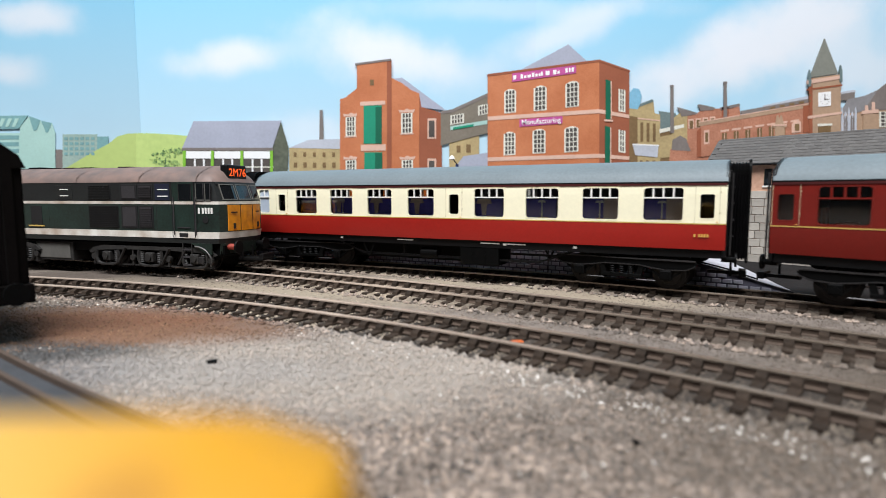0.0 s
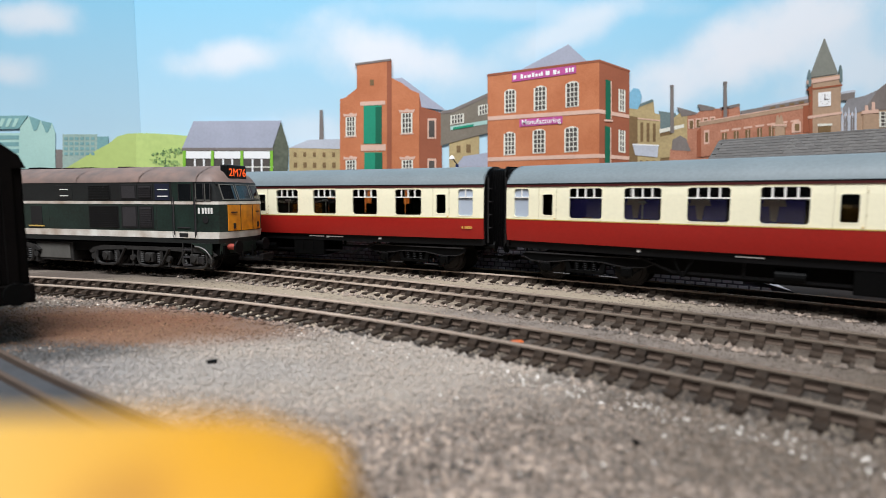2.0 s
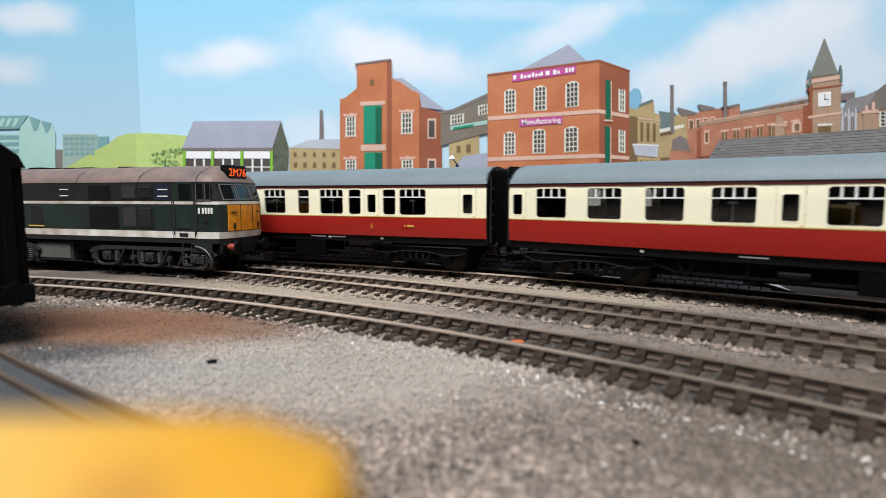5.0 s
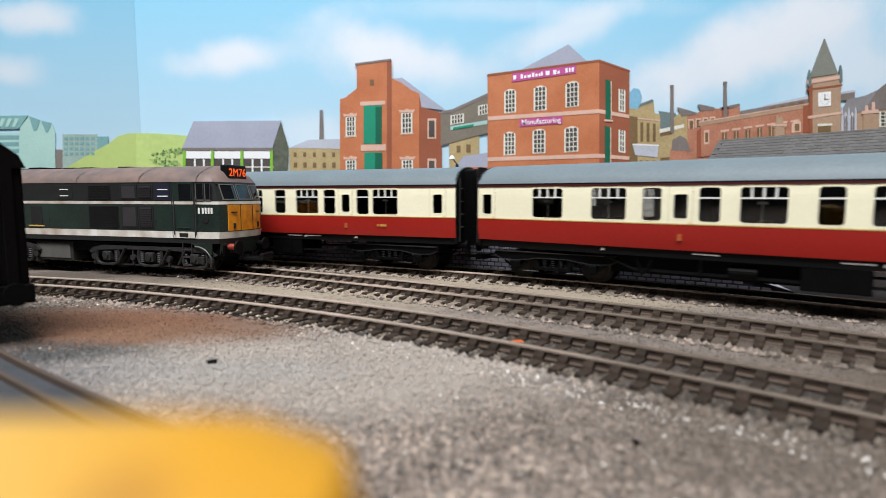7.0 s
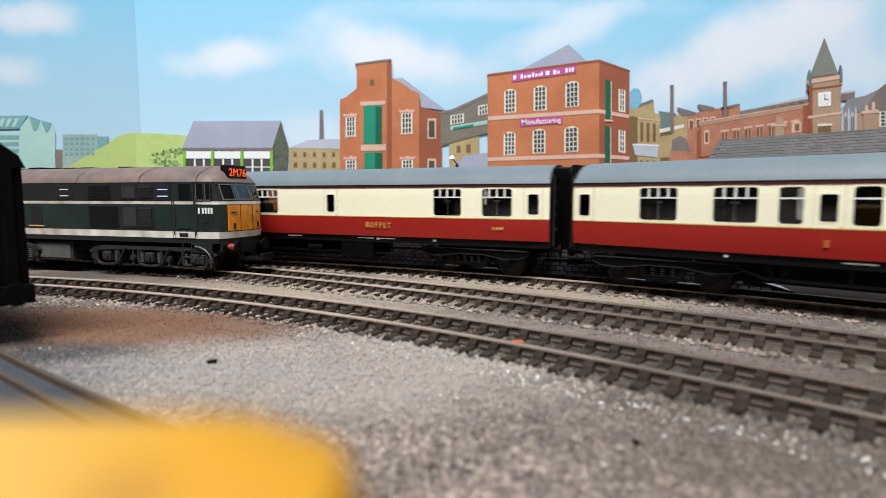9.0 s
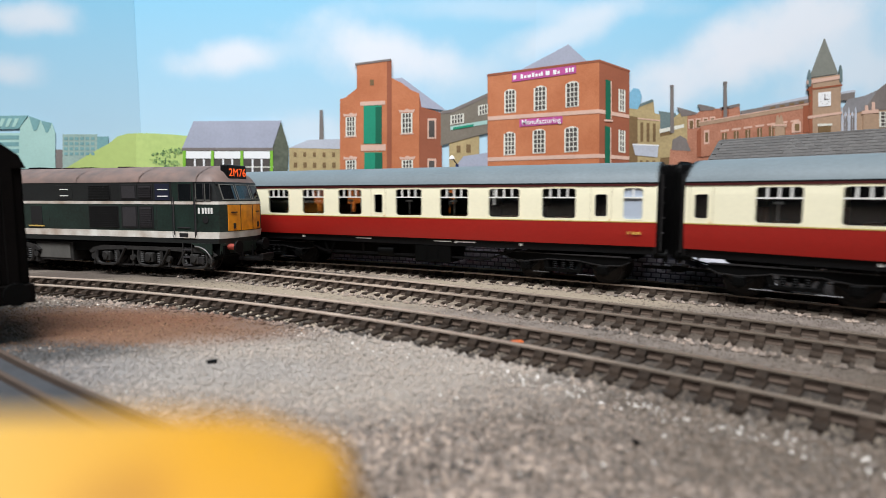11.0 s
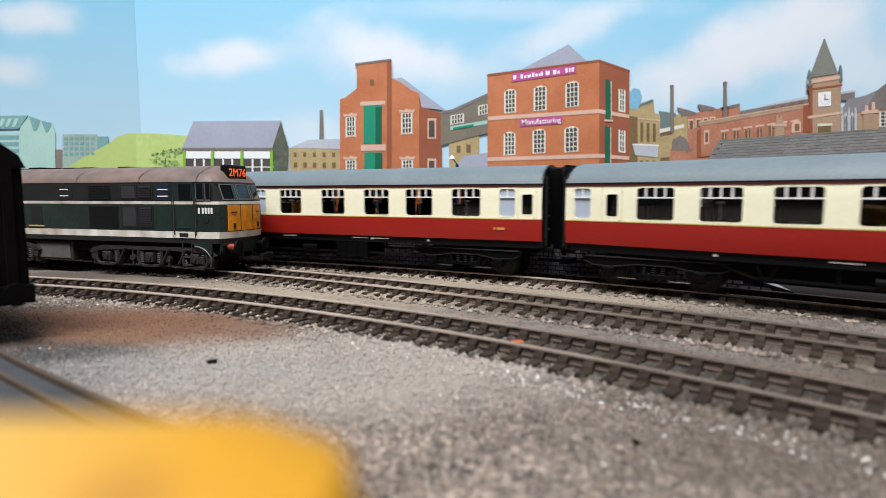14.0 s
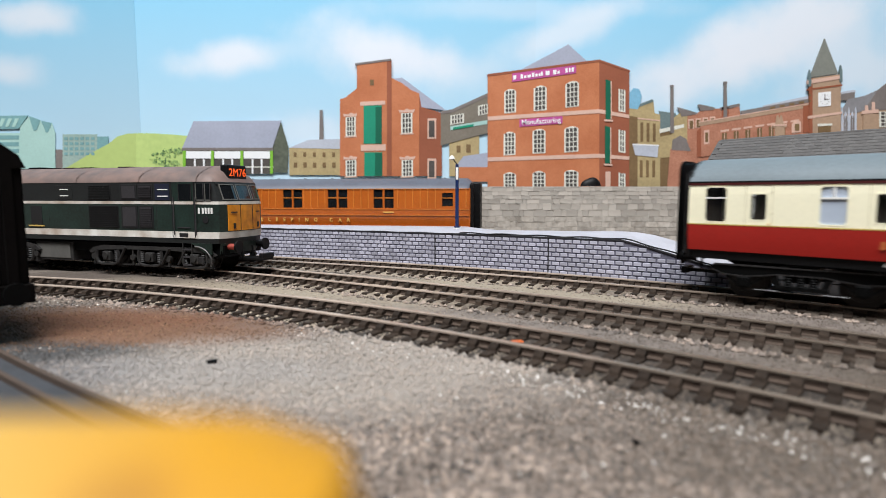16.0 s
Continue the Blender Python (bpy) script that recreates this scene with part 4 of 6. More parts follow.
def skyline_right():
    d = thing("printed_dark_works", "brown stone works beside the mill", "building")
    flat("shade", [(1113, 196), (1113, 166), (1121, 156), (1131, 158), (1136, 170), (1130, 196)], 0.25, P_TEAL, d)
    flat("wall", [(1113, 340), (1113, 192), (1130, 194), (1168, 203), (1168, 340)], 0.45, P_SAND, d)
    flat("roof_tooth", [(1128, 196), (1132, 187), (1155, 177), (1157, 184), (1158, 202)], 0.4, P_SAND, d)
    flat("roof", [(1130, 190), (1133, 184), (1154, 176), (1157, 180)], 0.65, P_TEAL_ROOF, d)
    flat("shadow_wall", [(1113, 340), (1113, 205), (1128, 208), (1128, 340)], 0.6, P_SAND_D, d)
    for k in range(3):
        flat("window", rect(1133 + 11 * k, 217 + k, 1138 + 11 * k, 251), 0.7, P_SAND_D, d)
        flat("window", rect(1132 + 11 * k, 284, 1137 + 11 * k, 314), 0.7, P_SAND_D, d)
    flat("ledge", [(1128, 209), (1168, 213), (1168, 215), (1128, 211)], 0.75, P_STONE, d)
    flat("canopy", [(1119, 256), (1165, 258), (1163, 279), (1124, 275)], 0.9, P_GREY_L, d)
    flat("canopy_edge", [(1119, 255), (1166, 257), (1166, 259), (1119, 257)], 1.05, P_WHITE, d)
    flat("yard_wall", [(1166, 226), (1212, 220), (1226, 250), (1226, 335), (1166, 335)], 0.3, P_SAND_D, d)
    flat("slate_roof", [(1166, 197), (1196, 201), (1202, 226), (1168, 230)], 0.42, P_TEAL_ROOF, d)
    flat("small_wall", [(1188, 212), (1206, 198), (1216, 206), (1216, 250), (1188, 250)], 0.5, P_SAND, d)
    flat("band", [(1167, 229), (1210, 220), (1210, 226), (1167, 236)], 0.6, P_BAR, d)
    flat("lean_to", [(1168, 242), (1206, 236), (1206, 276), (1168, 280)], 0.52, P_SAND, d)
    flat("hut_roof", [(1188, 266), (1190, 248), (1203, 240), (1214, 246), (1222, 268)], 0.8, P_CHIM, d)
    flat("hut_wall", [(1186, 264), (1222, 266), (1228, 335), (1180, 335)], 0.7, P_BRICK_OLD, d)
    for u, v0, v1 in ((1189, 152, 236), (1283, 146, 208)):
        c = thing("printed_chimney", "tall thin brick chimney printed on the sky", "chimney")
        flat("shaft", [(u - 3.4, v1), (u - 2.3, v0), (u + 2.3, v0), (u + 3.4, v1)], 0.9, P_CHIM, c)
        flat("cap", rect(u - 3, v0 - 1, u + 3, v0 + 3), 1.1, P_CHIM, c)

    t = thing("printed_station_front", "long red brick station range with stone bands", "building")
    flat("rear_wall", [(1205, 206), (1232, 202), (1240, 196), (1275, 192), (1308, 184), (1310, 204), (1430, 182), (1430, 330), (1214, 330)], 0.4, P_BRICK_OLD, t)
    flat("roof_tooth", [(1198, 190), (1202, 191), (1234, 200), (1230, 203), (1206, 207)], 0.7, P_CHIM, t)
    flat("roof_tooth", [(1234, 186), (1238, 185), (1266, 191), (1262, 195), (1240, 197)], 0.7, P_CHIM, t)
    flat("roof_tooth", [(1274, 191), (1306, 184), (1309, 185), (1309, 188), (1276, 196)], 0.7, P_CHIM, t)
    flat("dark_base", rect(1277, 190, 1289, 210), 0.7, P_BRICK_DARK, t)
    flat("glazed_roof", [(1350, 187), (1430, 170), (1430, 178), (1350, 194)], 0.35, P_GREY_L, t)
    flat("upper_roof", [(1310, 197), (1430, 175), (1430, 182), (1312, 203)], 0.7, P_CHIM, t)
    for k in range(4):
        flat("roof_opening", rect(1362 + 17 * k, 190 - 3.1 * k, 1371 + 17 * k, 194 - 3.1 * k, -1.5, -1.5), 0.85, P_SAND_D, t)
    for k in range(4):
        u = 1220 + 12.5 * k
        flat("surround", rect(u - 2, 211 - 1.4 * k, u + 8, 228 - 1.4 * k), 0.55, P_STONE, t)
        flat("window", rect(u, 214 - 1.4 * k, u + 6, 227 - 1.4 * k), 0.72, P_SAND_D, t)
    flat("wing", [(1238, 221), (1300, 211), (1430, 188), (1430, 262), (1252, 275), (1238, 275)], 0.8, P_BRICK_OLD, t)
    flat("band", [(1236, 217), (1430, 184), (1430, 191), (1236, 224)], 1.05, P_TOWER, t)
    flat("band_edge", [(1236, 216), (1430, 183), (1430, 184.6), (1236, 217.6)], 1.2, P_STONE, t)
    flat("pier", [(1240, 226), (1258, 223), (1258, 276), (1240, 278)], 1.1, P_BRICK_OLD, t)
    flat("pier_shadow", [(1233, 232), (1240, 226), (1240, 278), (1233, 278)], 1.0, P_BRICK_DARK, t)
    flat("pier_surround", rect(1245, 231, 1254, 256, -1, -1), 1.25, P_STONE, t)
    flat("pier_window", rect(1247, 235, 1252, 252), 1.4, P_SAND_D, t)
    for k in range(7):
        u, v = 1277 + 20.7 * k, 236 - 2.9 * k
        flat("lintel", rect(u - 3, v - 5, u + 12, v - 1.5, -2, -2), 1.0, P_STONE, t)
        flat("window", rect(u, v, u + 8.5, v + 18, -1, -1), 1.0, P_SAND_D, t)
        flat("mullion", rect(u + 3.8, v, u + 4.9, v + 18), 1.15, P_STONE, t)
    flat("gable_chimney", [(1370, 246), (1370, 227), (1364, 226), (1365, 222), (1371, 219), (1373, 206), (1376, 204), (1378, 212), (1380, 204), (1383, 206), (1385, 219), (1391, 221), (1391, 225), (1387, 226), (1387, 246)], 1.4, P_TOWER, t)
    flat("chimney_band", rect(1364, 221, 1391, 224, -1, -1), 1.6, P_STONE, t)
    flat("porch", [(1400, 236), (1400, 220), (1408, 212), (1416, 216), (1416, 234)], 1.3, P_STONE, t)
    flat("porch_opening", rect(1405, 220, 1413, 232), 1.5, P_SAND_D, t)
    flat("roof_edge", [(1420, 235), (1420, 188), (1430, 186), (1430, 235)], 1.2, P_BRICK_DARK, t)

    k = thing("printed_clock_tower", "stone clock tower with a slate spire and white clock face", "tower")
    flat("shaft", [(1430, 290), (1430, 140), (1486, 132), (1486, 290)], 1.5, P_TOWER, k)
    flat("shaft_side", [(1430, 250), (1430, 140), (1436, 139), (1436, 250)], 1.7, P_BRICK_DARK, k)
    flat("cornice", [(1427, 143), (1488, 134), (1488, 140), (1427, 150)], 1.9, P_STONE, k)
    flat("string_course", [(1427, 158), (1488, 150), (1488, 153), (1427, 161)], 1.8, P_BRICK_DARK, k)
    flat("string_course", [(1428, 206), (1488, 198), (1488, 202), (1428, 211)], 1.8, P_STONE, k)
    flat("spire", [(1432, 138), (1458, 69), (1482, 131)], 1.3, P_SPIRE, k)
    for u, v in ((1431, 124), (1486, 116)):
        flat("pinnacle", [(u - 2.5, v + 30), (u - 2.5, v + 12), (u, v), (u + 2.5, v + 12), (u + 2.5, v + 30)], 2.0, P_TEAL_ROOF, k)
    for v in (168, 178):
        flat("corner_stone", rect(1430, v, 1433, v + 3), 1.85, P_SAND_D, k)
    face = flat("clock_face", rect(1446, 165, 1468, 190, -2, -2), 1.9, P_WHITE, k)
    flat("dial", [(1457 + 9 * math.cos(i * math.pi / 8), 176.5 + 10 * math.sin(i * math.pi / 8)) for i in range(16)], 2.05, P_WHITE, face)
    for i in range(12):
        a = i * math.pi / 6
        flat("hour_mark", rect(1456.6 + 8 * math.cos(a), 176 + 9 * math.sin(a), 1457.6 + 8 * math.cos(a), 177 + 9 * math.sin(a)), 2.2, P_CHIM, face)
    flat("pointer", rect(1456.3, 168, 1457.8, 177.5), 2.2, P_CHIM, face)
    flat("pointer", rect(1456.3, 176, 1463, 177.6), 2.2, P_CHIM, face)
    flat("lower_window", rect(1446, 224, 1468, 240, -1, -1), 1.8, P_SAND_D, k)
    flat("hood", rect(1445, 220, 1470, 224, -1, -1), 1.95, P_BAR, k)

    h = thing("printed_hall", "grey stone hall with tall windows and steep roofs", "building")
    flat("wall", [(1486, 300), (1486, 200), (1568, 186), (1620, 186), (1620, 300)], 0.5, P_TOWER, h)
    flat("far_roof", [(1487, 170), (1489, 163), (1512, 159), (1514, 163), (1510, 170)], 0.4, P_GREY_L, h)
    flat("far_ridge", [(1487, 178), (1488, 167), (1512, 163), (1512, 178)], 0.6, P_CHIM, h)
    flat("roof", [(1486, 202), (1500, 176), (1530, 170), (1550, 161), (1545, 190), (1515, 200)], 0.8, P_SLATE_D, h)
    flat("steep_roof", [(1528, 196), (1552, 160), (1568, 148), (1620, 130), (1620, 192)], 1.0, P_CHIM, h)
    for u in (1489, 1501, 1513):
        flat("buttress", [(u - 1.6, 242), (u - 1.6, 198), (u, 190), (u + 1.6, 198), (u + 1.6, 242)], 1.25, P_GREY_L, h)
    for u, w in ((1492, 7), (1503.5, 8)):
        flat("window", [(u, 236), (u, 207), (u + w / 2, 198), (u + w, 207), (u + w, 236)], 0.95, P_GREY_L, h)
        for q in (0.12, 0.56):
            flat("pane", [(u + w * q, 236), (u + w * q, 209), (u + w * (q + 0.16), 204), (u + w * (q + 0.32), 209), (u + w * (q + 0.32), 236)], 1.15, P_CHIM, h)
    flat("chimney", rect(1526, 202, 1551, 240), 1.3, P_TOWER, h)
    flat("chimney_cap", [(1523, 203), (1524, 197), (1553, 194), (1553, 200)], 1.5, P_STONE, h)
    for u, v in ((1532, 187), (1544, 181)):
        flat("chimney_pot", [(u - 3, 198), (u - 2.4, v), (u + 2.4, v), (u + 3, 197)], 1.4, P_STONE, h)
    card_window(h, 1557, 198, 1580, 224, 0, 1.1, 3, 4)


# ---- passenger coaches; x along the coach, z from the rail top ----
COACH = 234.0
WIDE, NARROW, DOOR, WC = (7.1, 27.4, 39.8), (3.6, 27.4, 39.8), (2.5, 28.4, 37.4), (3.7, 27.4, 39.8)
KINDS = {"w": WIDE, "n": NARROW, "d": DOOR, "c": WC}


def side_y(z):
    """Half width of the body, a slight curve inwards at the bottom."""
    return 18.4 - 0.9 * max(0.0, (27 - z) / 10) ** 2 - 0.35 * max(0.0, (z - 36) / 6) ** 2


def body_panel(x0, x1, zs, holes):
    """Both skins of a side between heights zs, with the holes cut through and their reveals."""
    bm = bmesh.new()
    xs = sorted({x0, x1, *[a for h in holes for a in (h[0], h[1])]})
    zz = sorted({*zs, *[a for h in holes for a in (h[2], h[3])]})
    t = 1.1
    for a, b in zip(xs[:-1], xs[1:]):
        for c, d in zip(zz[:-1], zz[1:]):
            if any(h[0] <= a and b <= h[1] and h[2] <= c and d <= h[3] for h in holes):
                continue
            for off in (0, t):
                bm.faces.new([bm.verts.new((x, -side_y(z) + off, z)) for x, z in ((a, c), (b, c), (b, d), (a, d))])
    for h in [*holes, (x0, x1, zz[0], zz[-1])]:
        c = [(h[0], h[2]), (h[1], h[2]), (h[1], h[3]), (h[0], h[3])]
        for (xa, za), (xb, zb) in zip(c, c[1:] + c[:1]):
            bm.faces.new([bm.verts.new(p) for p in ((xa, -side_y(za), za), (xb, -side_y(zb), zb), (xb, -side_y(zb) + t, zb), (xa, -side_y(za) + t, za))])
    bmesh.ops.remove_doubles(bm, verts=bm.verts, dist=0.001)
    return bm


def rounded(hx, z0, z1, r, k=4):
    out = []
    for cx, cz, a0 in ((hx - r, z1 - r, 0), (-hx + r, z1 - r, 90), (-hx + r, z0 + r, 180), (hx - r, z0 + r, 270)):
        for i in range(k + 1):
            a = radians(a0 + 90 * i / k)
            out.append((cx + r * math.cos(a), cz + r * math.sin(a)))
    return out


def window_meshes(frame_material):
    """For each kind a frame with rounded corners, its bars and its pane."""
    made = {}
    for key, (hx, z0, z1) in KINDS.items():
        bm = bmesh.new()
        inner = rounded(hx - 0.12, z0 + 0.12, z1 - 0.12, 1.15 if key != "d" else 0.7)
        outer = rounded(hx + 0.28, z0 - 0.28, z1 + 0.28, 0.5)
        k = len(inner)
        lo = [[bm.verts.new((x, y, z)) for x, z in ring] for ring, y in ((outer, -0.12), (inner, -0.12), (inner, 0.9), (outer, 0.0))]
        for a, b in zip(lo, lo[1:] + lo[:1]):
            for i in range(k):
                bm.faces.new((a[i], a[(i + 1) % k], b[(i + 1) % k], b[i]))
        f = part("window", bm, frame_material)
        bar = None
        if key != "d":
            bm = bmesh.new()
            add_box(bm, -hx, hx, -0.18, 0.5, 35.7, 36.25)
            if key == "w":
                for x in (-3.6, 0, 3.6):
                    add_box(bm, x - 0.35, x + 0.35, -0.02, 0.4, 36.25, z1 - 0.1)
            elif key == "c":
                add_box(bm, -0.3, 0.3, -0.02, 0.4, 36.25, z1 - 0.1)
            bar = part("window_bar", bm, MAROON if frame_material is MAROON else WHITE)
        pane = part("pane", box(-hx, hx, 0.45, 0.6, z0, z1), FROST if key == "c" else GLASS)
        made[key] = (f, bar, pane)
    return made


def bogie_mesh_set():
    """Swan-necked side frames with springs, axle boxes and rods; each a mesh to be shared."""
    top = [(-28, 11.2), (-27, 12.0), (27, 12.0), (28, 11.2)]
    low = [(27.4, 10.4), (24, 8.9), (17, 8.5), (11, 9.2), (7, 9.9), (-7, 9.9), (-11, 9.2), (-17, 8.5), (-24, 8.9), (-27.4, 10.4)]
    frame_bm, edge_bm, box_bm, rod_bm = [bmesh.new() for _ in range(4)]
    for s in (-1, 1):
        y = 15.0 * s
        add_prism(frame_bm, top + low, y - 0.6, y + 0.6)
        add_box(frame_bm, -8, 8, y - 0.9, y + 0.9, 4.6, 6.0, bevel=0.2)
        add_prism(frame_bm, [(-9, 9.8), (-7, 9.8), (-5.4, 5), (-7.6, 5)], y - 0.8, y + 0.8)
        add_prism(frame_bm, [(9, 9.8), (7, 9.8), (5.4, 5), (7.6, 5)], y - 0.8, y + 0.8)
        add_box(edge_bm, -27, 27, y - 1.2, y + 1.2, 11.9, 12.3)
        for (xa, za), (xb, zb) in zip(low[:-1], low[1:]):
            add_prism(edge_bm, [(xa, za), (xb, zb), (xb, zb - 0.35), (xa, za - 0.35)], y - 1.15, y + 1.15)
    add_box(box_bm, -2.2, 2.2, -1.7, 1.2, 4.4, 8.2, bevel=0.4)
    add_cyl(box_bm, 1.3, 0.8, (0, -1.9, 6.2), "y", 12)
    add_prism(box_bm, [(-6, 8.2), (-5.4, 7.5), (0, 3.6), (5.4, 7.5), (6, 8.2), (4.6, 7.9), (0, 4.4), (-4.6, 7.9)], -0.5, 0.5)
    add_cyl(rod_bm, 0.28, 7.2, (0, -0.6, 3.9), "x", 6)
    coil = loft([[(r * math.cos(a), r * math.sin(a), 6.0 + 0.42 * i) for a in [k * math.pi / 5 for k in range(10)]] for i, r in enumerate((1.3, 0.95) * 4 + (1.3,))])
    add_box(frame_bm, -5, 5, -13, 13, 7, 12)
    return (part("bogie_frame", frame_bm, UNDER), part("frame_edge", edge_bm, FRAME_EDGE), part("spring", coil, UNDER, smooth=True),
            part("axle_box", box_bm, UNDER), part("brake_rod", rod_bm, FRAME_EDGE), part("wheelset", wheelset_mesh(6.2, 6.2), WHEEL, smooth=True))


COACH_BITS = {}


def coach_bits():
    COACH_BITS["cream"] = window_meshes(CREAM)
    COACH_BITS["maroon"] = window_meshes(MAROON)
    COACH_BITS["bogie"] = bogie_mesh_set()
    L = COACH / 2
    prof = [(-18.1, 41.9), (-17.5, 43.6), (-15.8, 45.9), (-12.8, 48.0), (-8.5, 49.7), (-4, 50.5), (0, 50.7)]
    prof = prof + [(-y, z) for y, z in prof[-2::-1]]
    COACH_BITS["roof"] = part("roof", loft([[(x, y, z) for y, z in prof] for x in (-L, -L + 0.6, L - 0.6, L)]), ROOF_GREY, smooth=True)
    COACH_BITS["gutter"] = part("gutter", box(-L, L, -18.45, 18.45, 41.35, 41.95), BLACK)
    COACH_BITS["cant_line"] = part("cant_line", box(-L + .2, L - .2, -18.5, 18.5, 40.55, 41.35), DARKLINE)
    # ends
    end = [(-17.2, 14), (17.2, 14), (18.0, 26), (18.0, 41.9)] + [(-y, z) for y, z in prof[1:-1]] + [(-18.0, 41.9), (-18.0, 26)]
    COACH_BITS["end"] = part("end_wall", prism(end, -0.8, 0.5, "x"), BLACK)
    def arch(hy, z0, z1, r):
        return [(-hy, z0), (hy, z0)] + [(hy - r + r * math.cos(a), z1 - r + r * math.sin(a)) for a in [i * math.pi / 8 for i in range(5)]] + \
               [(-hy + r + r * math.cos(a), z1 - r + r * math.sin(a)) for a in [math.pi / 2 + i * math.pi / 8 for i in range(5)]]

    rings = []
    for i in range(13):
        w = 0.8 if i % 2 else 0
        rings.append([(0.5 + i * 0.52, y, z) for y, z in arch(8.0 - w, 12.5 + w, 49.6 - w, 4.5)])
    COACH_BITS["gangway"] = part("gangway", loft(rings), BLACK)
    COACH_BITS["plate"] = part("gangway_plate", prism(arch(8.8, 11.6, 50.4, 4.5), 6.8, 7.6, "x"), UNDER)
    COACH_BITS["strip"] = part("end_strip", box(0.5, 1.2, -2.1, 2.1, 18.5, 46, bevel=0.2), BLACK)
    COACH_BITS["rail"] = part("end_handrail", cyl(0.35, 30, (1.6, 0, 30), "z", 8), FRAME_EDGE)
    bm = bmesh.new()
    add_box(bm, -6, 6.5, -1.2, 1.2, 6.2, 7.4)
    add_box(bm, 5.0, 7.6, -4, 4, 5.6, 8.2, bevel=0.3)
    COACH_BITS["coupling"] = part("coupling", bm, UNDER)
    COACH_BITS["pipe"] = part("brake_pipe", cyl(0.45, 7, (2.2, -4.5, 9.5), "z", 8), UNDER)
    COACH_BITS["rung"] = part("end_step", box(0.5, 2.4, -15.6, -12.0, -0.25, 0.25), PANEL)
    bm = bmesh.new()
    add_cyl(bm, 1.1, 4.6, (2.6, 0, 0), "x", 12)
    add_cyl(bm, 2.7, 0.8, (5.2, 0, 0), "x", 18)
    COACH_BITS["buffer"] = part("buffer", bm, UNDER)
    # underframe
    COACH_BITS["solebar"] = part("solebar", box(-L + 1, L - 1, -16.4, 16.4, 13.6, 17.0), BLACK)
    bm = bmesh.new()
    for s in (-1, 1):
        y = 13.8 * s
        add_box(bm, -46, 46, y - 0.5, y + 0.5, 7.6, 8.6)
        for sx in (-1, 1):
            add_prism(bm, [(46 * sx, 8.6), (46 * sx, 7.6), (62 * sx, 13.6), (60 * sx, 13.6)], y - 0.5, y + 0.5)
            add_box(bm, sx * 22 - 0.5, sx * 22 + 0.5, y - 0.5, y + 0.5, 8, 13.8)
    # dark box added in place of the deep shade under the floor
    COACH_BITS["tray"] = part("underframe_tray", box(-58, 26, -5, 5, 5.4, 13.6, bevel=0.3), UNDER)
    COACH_BITS["truss"] = part("truss", bm, BLACK)
    bm = bmesh.new()
    add_box(bm, 9, 28, -16.2, -6, 5.6, 13.6, bevel=0.4)
    for x in (15.3, 21.6):
        add_box(bm, x - 0.15, x + 0.15, -16.4, -16.1, 6, 13.2)
    COACH_BITS["battery"] = part("battery_box", bm, UNDER)
    COACH_BITS["dynamo"] = part("dynamo", cyl(2.6, 9, (-8, -13, 9.6), "x", 18), UNDER)
    bm = bmesh.new()
    add_cyl(bm, 3.0, 16, (0, 3, 9.4), "x", 16)
    COACH_BITS["cylinder"] = part("vacuum_cylinder", bm, UNDER)
    bm = bmesh.new()
    for sx in (-1, 1):
        add_prism(bm, [(-42 + 3 * sx, 13.6), (-42 + 4 * sx, 13.6), (-42 + 0.5 * sx, 6.6), (-42 - 0.3 * sx, 6.6)], -15.6, -15.0)
    COACH_BITS["hanger"] = part("v_hanger", bm, UNDER)
    COACH_BITS["mark"] = part("white_mark", box(-4.5, 4.5, -16.7, -16.4, 15.4, 15.9), WHITE)
    COACH_BITS["dot"] = part("white_mark", box(-0.7, 0.7, -16.7, -16.4, 15.0, 16.0), WHITE)
    bm = bmesh.new()
    for x in (-2.6, -1.0, -0.1, 0.8, 1.7):
        add_box(bm, x, x + 0.62, -18.55, -18.2, 21.5, 22.6)
    COACH_BITS["number"] = part("number_bar", bm, GOLD)
    COACH_BITS["class"] = part("class_bar", box(-0.75, 0.75, -18.5, -17.9, 20.4, 22.8), CREST)
    COACH_BITS["handle"] = part("door_handle", box(-0.25, 0.25, -18.95, -18.3, 26.9, 27.3), GOLD)
    bm = bmesh.new()
    for x in (-4.1, 4.1):
        add_box(bm, x - 0.07, x + 0.07, -18.46, -18.2, 26.4, 40.4)
    for z in (30.5, 38):
        add_box(bm, 4.0, 4.4, -18.6, -18.1, z, z + 0.5)
    COACH_BITS["seam"] = part("door_seam", bm, SEAM)
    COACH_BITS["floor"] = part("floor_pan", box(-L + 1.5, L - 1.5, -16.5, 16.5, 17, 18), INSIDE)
    bm = bmesh.new()
    for x in (-1.4, 0.3):
        add_box(bm, x - 0.5, x + 1.1, -15.5, -3.5, 18, 32.5, bevel=0.4)
        add_box(bm, x - 0.5, x + 1.1, 3.5, 15.5, 18, 32.5, bevel=0.4)
    for x0, x1 in ((-6, -1.8), (1.8, 6)):
        add_box(bm, x0, x1, -15.5, -3.5, 18, 24, bevel=0.4)
        add_box(bm, x0, x1, 3.5, 15.5, 18, 24, bevel=0.4)
    COACH_BITS["seat_blue"] = part("seats", bm, SEAT_BLUE)
    me = COACH_BITS["seat_blue"].data.copy()
    me.materials.clear()
    me.materials.append(SEAT_TAN)
    COACH_BITS["seat_tan"] = new("seats", me)
    me = COACH_BITS["seat_blue"].data.copy()
    me.materials.clear()
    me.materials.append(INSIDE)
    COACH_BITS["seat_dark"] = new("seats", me)
